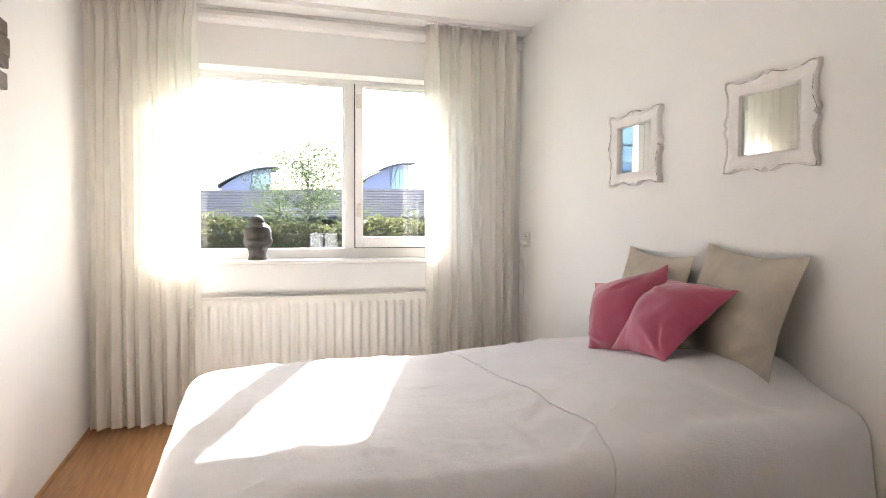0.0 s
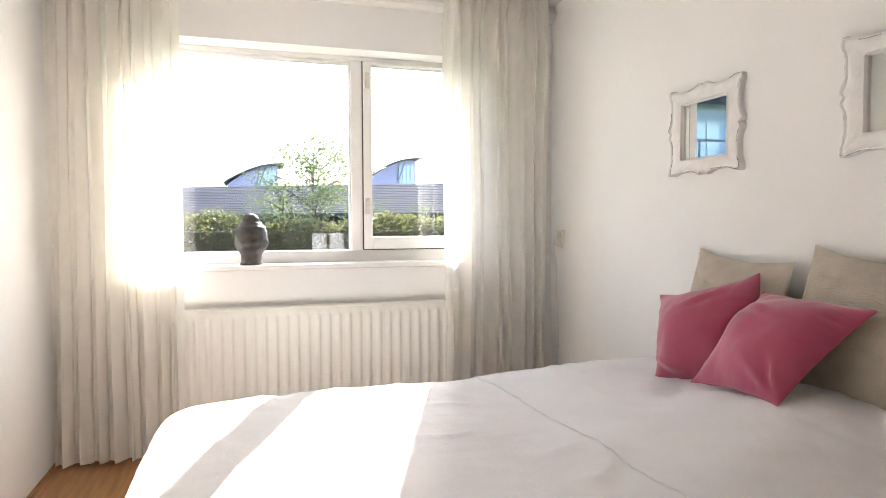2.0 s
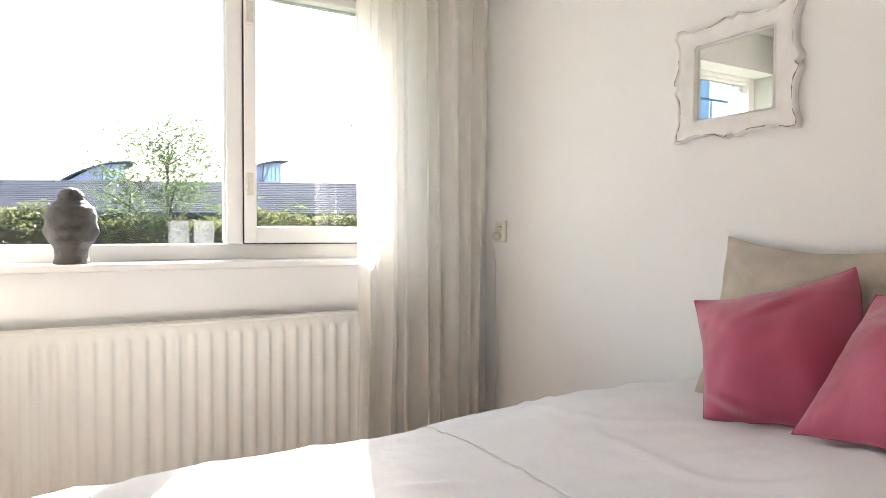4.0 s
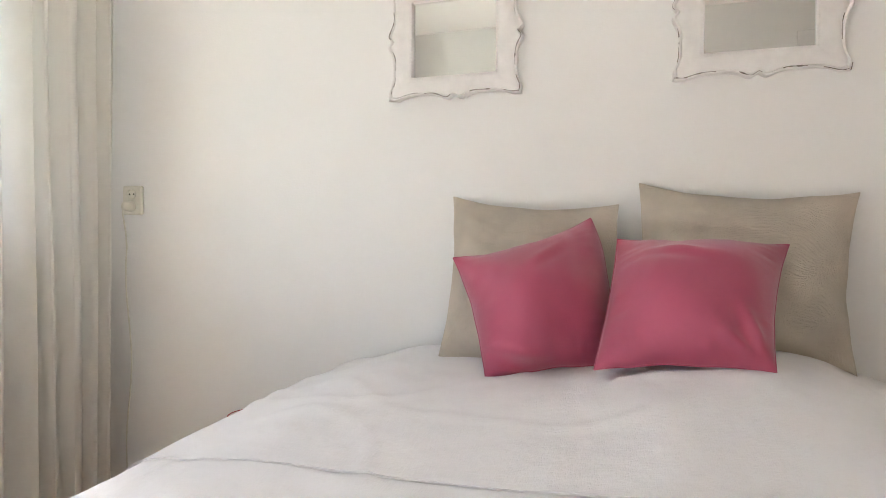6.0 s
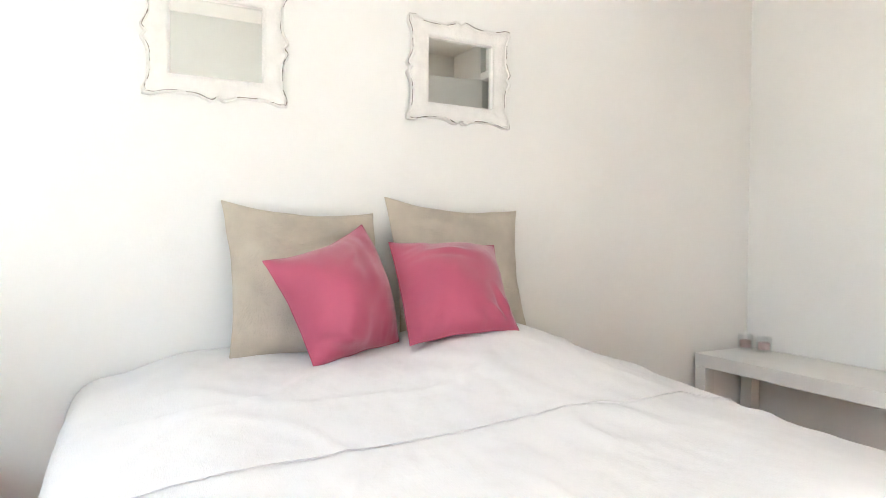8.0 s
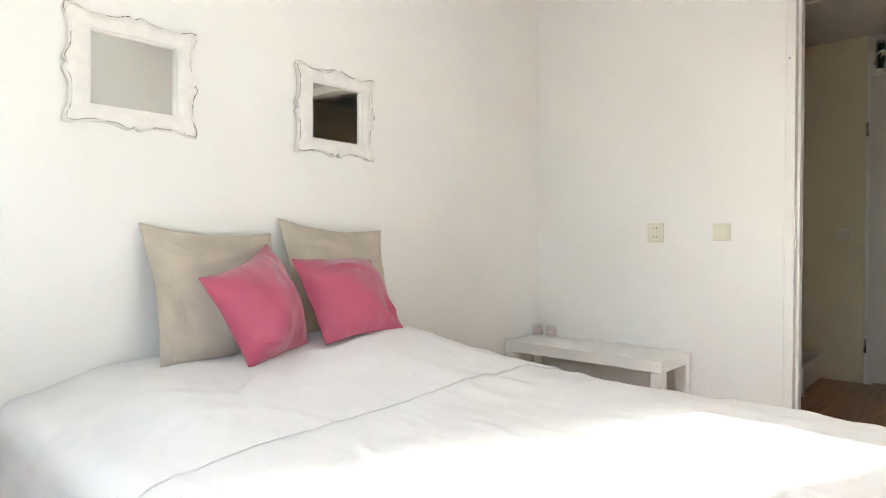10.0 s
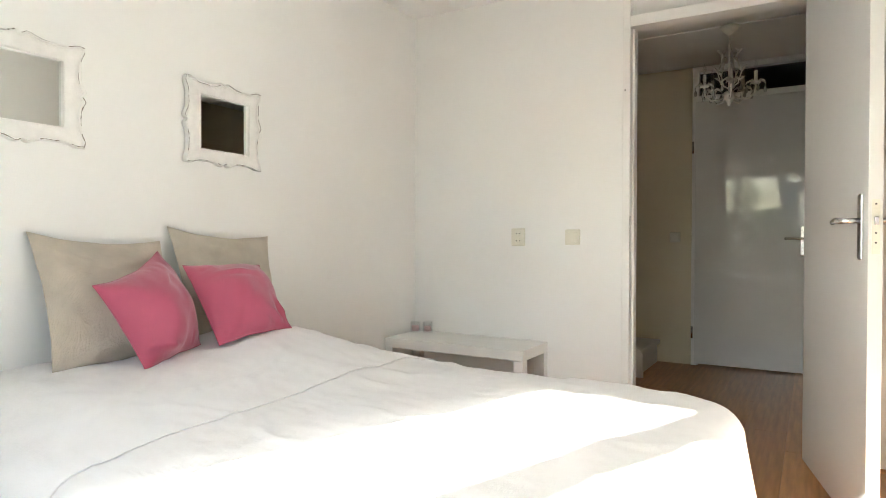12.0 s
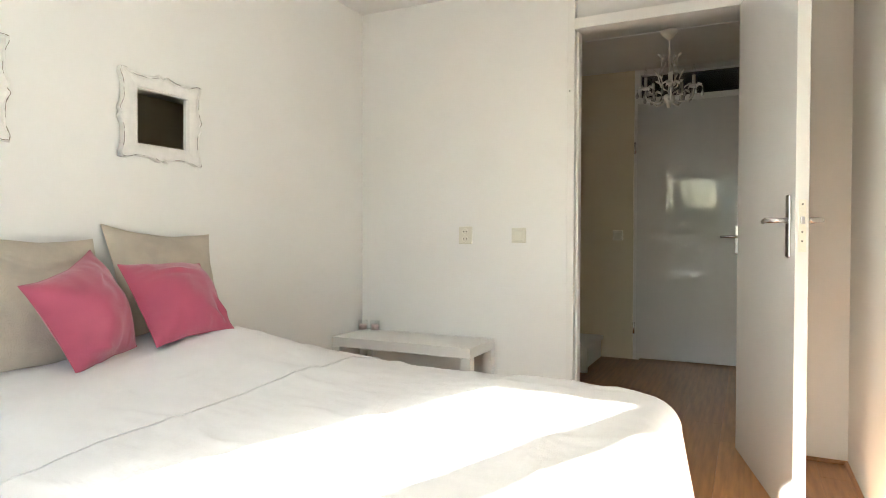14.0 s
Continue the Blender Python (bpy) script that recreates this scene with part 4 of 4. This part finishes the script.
hedge()


def tree(at, height, label, seed, n_limbs=9, reach=0.35, count=110, size=0.034):
    rnd = random.Random(seed)
    top = thing("tree", label, "tree", at, "garden trees")
    bm = bmesh.new()
    tube(bm, [(0, 0, 0), (0.02, 0.01, height * 0.3), (-0.01, 0, height * 0.6), (0.02, 0, height * 0.95)], [0.035, 0.03, 0.02, 0.006], 8)
    ends = []
    for i in range(n_limbs):
        z = height * (0.35 + 0.58 * i / n_limbs)
        a = i * 2.4 + rnd.uniform(-0.3, 0.3)
        ln = (height - z) * reach + 0.28
        p1 = Vector((math.cos(a) * ln * 0.5, math.sin(a) * ln * 0.5, z + ln * 0.35))
        p2 = Vector((math.cos(a) * ln, math.sin(a) * ln, z + ln * 0.55))
        tube(bm, [(0, 0, z), p1, p2], [0.012, 0.008, 0.003], 6)
        ends += [p1, p2, (p1 + p2) / 2]
    part("trunk", bm, M_BARK, top, smooth=True)
    bm = bmesh.new()
    for p in ends:
        leaves(bm, p, count, (0.16, 0.14, 0.12), size, rnd)
    leaves(bm, (0, 0, height * 0.97), 40, (0.09, 0.07, 0.13), 0.034, rnd)
    part("crown", bm, M_LEAF2, top)


tree((-0.66, 7.0, -0.15), 2.6, "slim young garden tree with sparse light leaves", 3, 11, 0.42)
tree((-1.15, 6.8, -0.15), 1.75, "small leafy garden shrub above the hedge", 8, 5, 0.35, 24)
tree((1.05, 6.6, -0.15), 1.5, "small leafy garden shrub above the hedge", 16, 4, 0.2, 20)
tree((3.9, 7.1, -0.15), 5.4, "tall garden tree with loose hanging foliage", 23, 26, 0.34, 60, 0.05)


def shed():
    top = thing("shed", "long low timber shed with a slatted grey roof", "shed", (-0.2, 10.8, -0.15))
    top.rotation_euler = (0, 0, radians(-26))
    boxpart("wall", (-14, 14, 0.6, 3.2, 0.0, 1.45), M_SHEDWALL, top, 0.0)
    boxpart("gutter", (-14.1, 14.1, -0.06, 0.04, 1.36, 1.46), M_SHEDWALL, top, 0.02)
    bm = bmesh.new()
    box(bm, -14, 14, 0.0, 1.9, -0.03, 0.0, m=pose(0, 0, 1.42, 23))
    part("roof", bm, M_SHEDWALL, top)
    for i in range(17):
        bm = bmesh.new()
        box(bm, -14, 14, 0.112 * i, 0.112 * i + 0.075, 0.0, 0.035, m=pose(0, 0, 1.42, 23))
        part("roof_slat", bm, M_ROOFSLAT, top)


shed()


def pavilion(at, label):
    """A house top with a roof that curves up to a wide overhang, glazed at its high end."""
    top = thing("building", label, "building", at, "houses behind the gardens")
    W, H0, H1, D = 8.0, 6.6, 9.4, 7.0

    def rz(u):
        return H0 + (H1 - H0) * math.sin(min(1, u * 1.08) * math.pi / 2) ** 0.9

    n = 20
    bm = bmesh.new()
    for y in (0, D):
        vs = [bm.verts.new((0.3, y, -0.2 - at[2]))] + [bm.verts.new((0.3 + 6.9 * i / n, y, rz(i / n) - 0.15)) for i in range(n + 1)] + [bm.verts.new((7.2, y, -0.2 - at[2]))]
        bm.faces.new(vs)
    bm.verts.ensure_lookup_table()
    m = n + 3
    for i in range(m):
        bm.faces.new((bm.verts[i], bm.verts[(i + 1) % m], bm.verts[m + (i + 1) % m], bm.verts[m + i]))
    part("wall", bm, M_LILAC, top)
    bm = bmesh.new()
    rows = []
    for i in range(n + 1):
        u = i / n
        x, z = -0.2 + 8.4 * u, rz(u)
        rows.append([(x, -0.7, z), (x, D + 0.7, z), (x, D + 0.7, z + 0.22), (x, -0.7, z + 0.22)])
    vs = grid(bm, rows, closed=True)
    bm.faces.new(vs[0])
    bm.faces.new(vs[-1][::-1])
    part("roof", bm, M_ROOFMETAL, top)
    for i in range(4):
        x = 4.5 + i * 0.62
        w = boxpart("window", (x, x + 0.56, -0.08, 0.02, 5.0, 8.55), M_BLUEFRAME, top, 0)
        boxpart("pane", (x + 0.06, x + 0.50, -0.11, -0.081, 5.1, 8.45), M_SKYGLASS, w, 0)
    for dx in (0.0, 0.9):
        bm = bmesh.new()
        tube(bm, [(4.3 + dx * 0.2, -0.3, 6.2), (4.6 + dx, -0.5, 9.0)], 0.07, 6)
        part("strut", bm, M_ROOFMETAL, top)


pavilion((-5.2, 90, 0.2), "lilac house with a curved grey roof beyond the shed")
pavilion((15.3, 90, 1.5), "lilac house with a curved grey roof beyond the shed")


def flats():
    """Pale blue flats across the garden, seen in the mirrors."""
    top = thing("apartment_building", "pale blue flats with a dark balcony rail", "building", (-17.0, 19.0, -0.15))
    boxpart("wall", (-9, 9, 0, 8, 0, 9.5), M_FLATS, top, 0.0)
    boxpart("roof", (-9.3, 9.3, -0.4, 8.3, 9.5, 9.75), M_ROOFMETAL, top, 0.0)
    for sx in range(5):
        for sz in range(3):
            x, z = -7.6 + sx * 3.5, 0.9 + 3.0 * sz
            w = boxpart("window", (x, x + 1.5, -0.06, 0.02, z, z + 1.6), M_BLUEFRAME, top, 0)
            for dx in (0.0, 0.71):
                boxpart("pane", (x + 0.08 + dx, x + 0.71 + dx, -0.09, -0.061, z + 0.08, z + 1.52), M_SKYGLASS, w, 0)
    for z in (3.5, 6.5):
        bal = boxpart("balcony", (-9, 9, -1.3, 0, z - 0.25, z), M_ROOFMETAL, top, 0)
        boxpart("rail", (-9, 9, -1.3, -1.24, z + 0.95, z + 1.05), M_ROOFMETAL, bal, 0)
        for i in range(13):
            boxpart("post", (-9 + i * 1.49, -8.94 + i * 1.49, -1.3, -1.25, z, z + 0.95), M_ROOFMETAL, bal, 0)


flats()


# ---- floor boards ----
def floor_boards():
    top = thing("floor", "warm beech laminate floor of long boards", "floor", (0, 0, 0), kind="structure")
    rnd = random.Random(9)
    w = 0.19
    meshes = {}
    x = -2.9
    while x < 0 - 1e-6:
        x1 = min(x + w, 0.0)
        y = -6.5
        first = True
        while y < 0:
            ln = 1.2 if not first else rnd.choice((0.3, 0.6, 0.9, 1.2))
            first = False
            y1 = min(y + ln, 0.0)
            key = (round(x1 - x, 3), round(y1 - y, 3))
            if key not in meshes:
                bm = bmesh.new()
                box(bm, 0.0004, key[0] - 0.0004, 0.0004, key[1] - 0.0004, -0.008, 0.0)
                me = bpy.data.meshes.new("board")
                bm.to_mesh(me)
                bm.free()
                me.materials.append(M_FLOOR)
                meshes[key] = me
            o = new("board", meshes[key])
            o.location = (x, y, 0)
            o.parent = top
            y = y1
        x = x1


floor_boards()


# ---- plan units to metres ----
for ob in list(scene.objects):
    if ob.parent is None and ob.type in {"MESH", "EMPTY"}:
        ob.matrix_world = Matrix.Scale(SCALE, 4) @ ob.matrix_basis
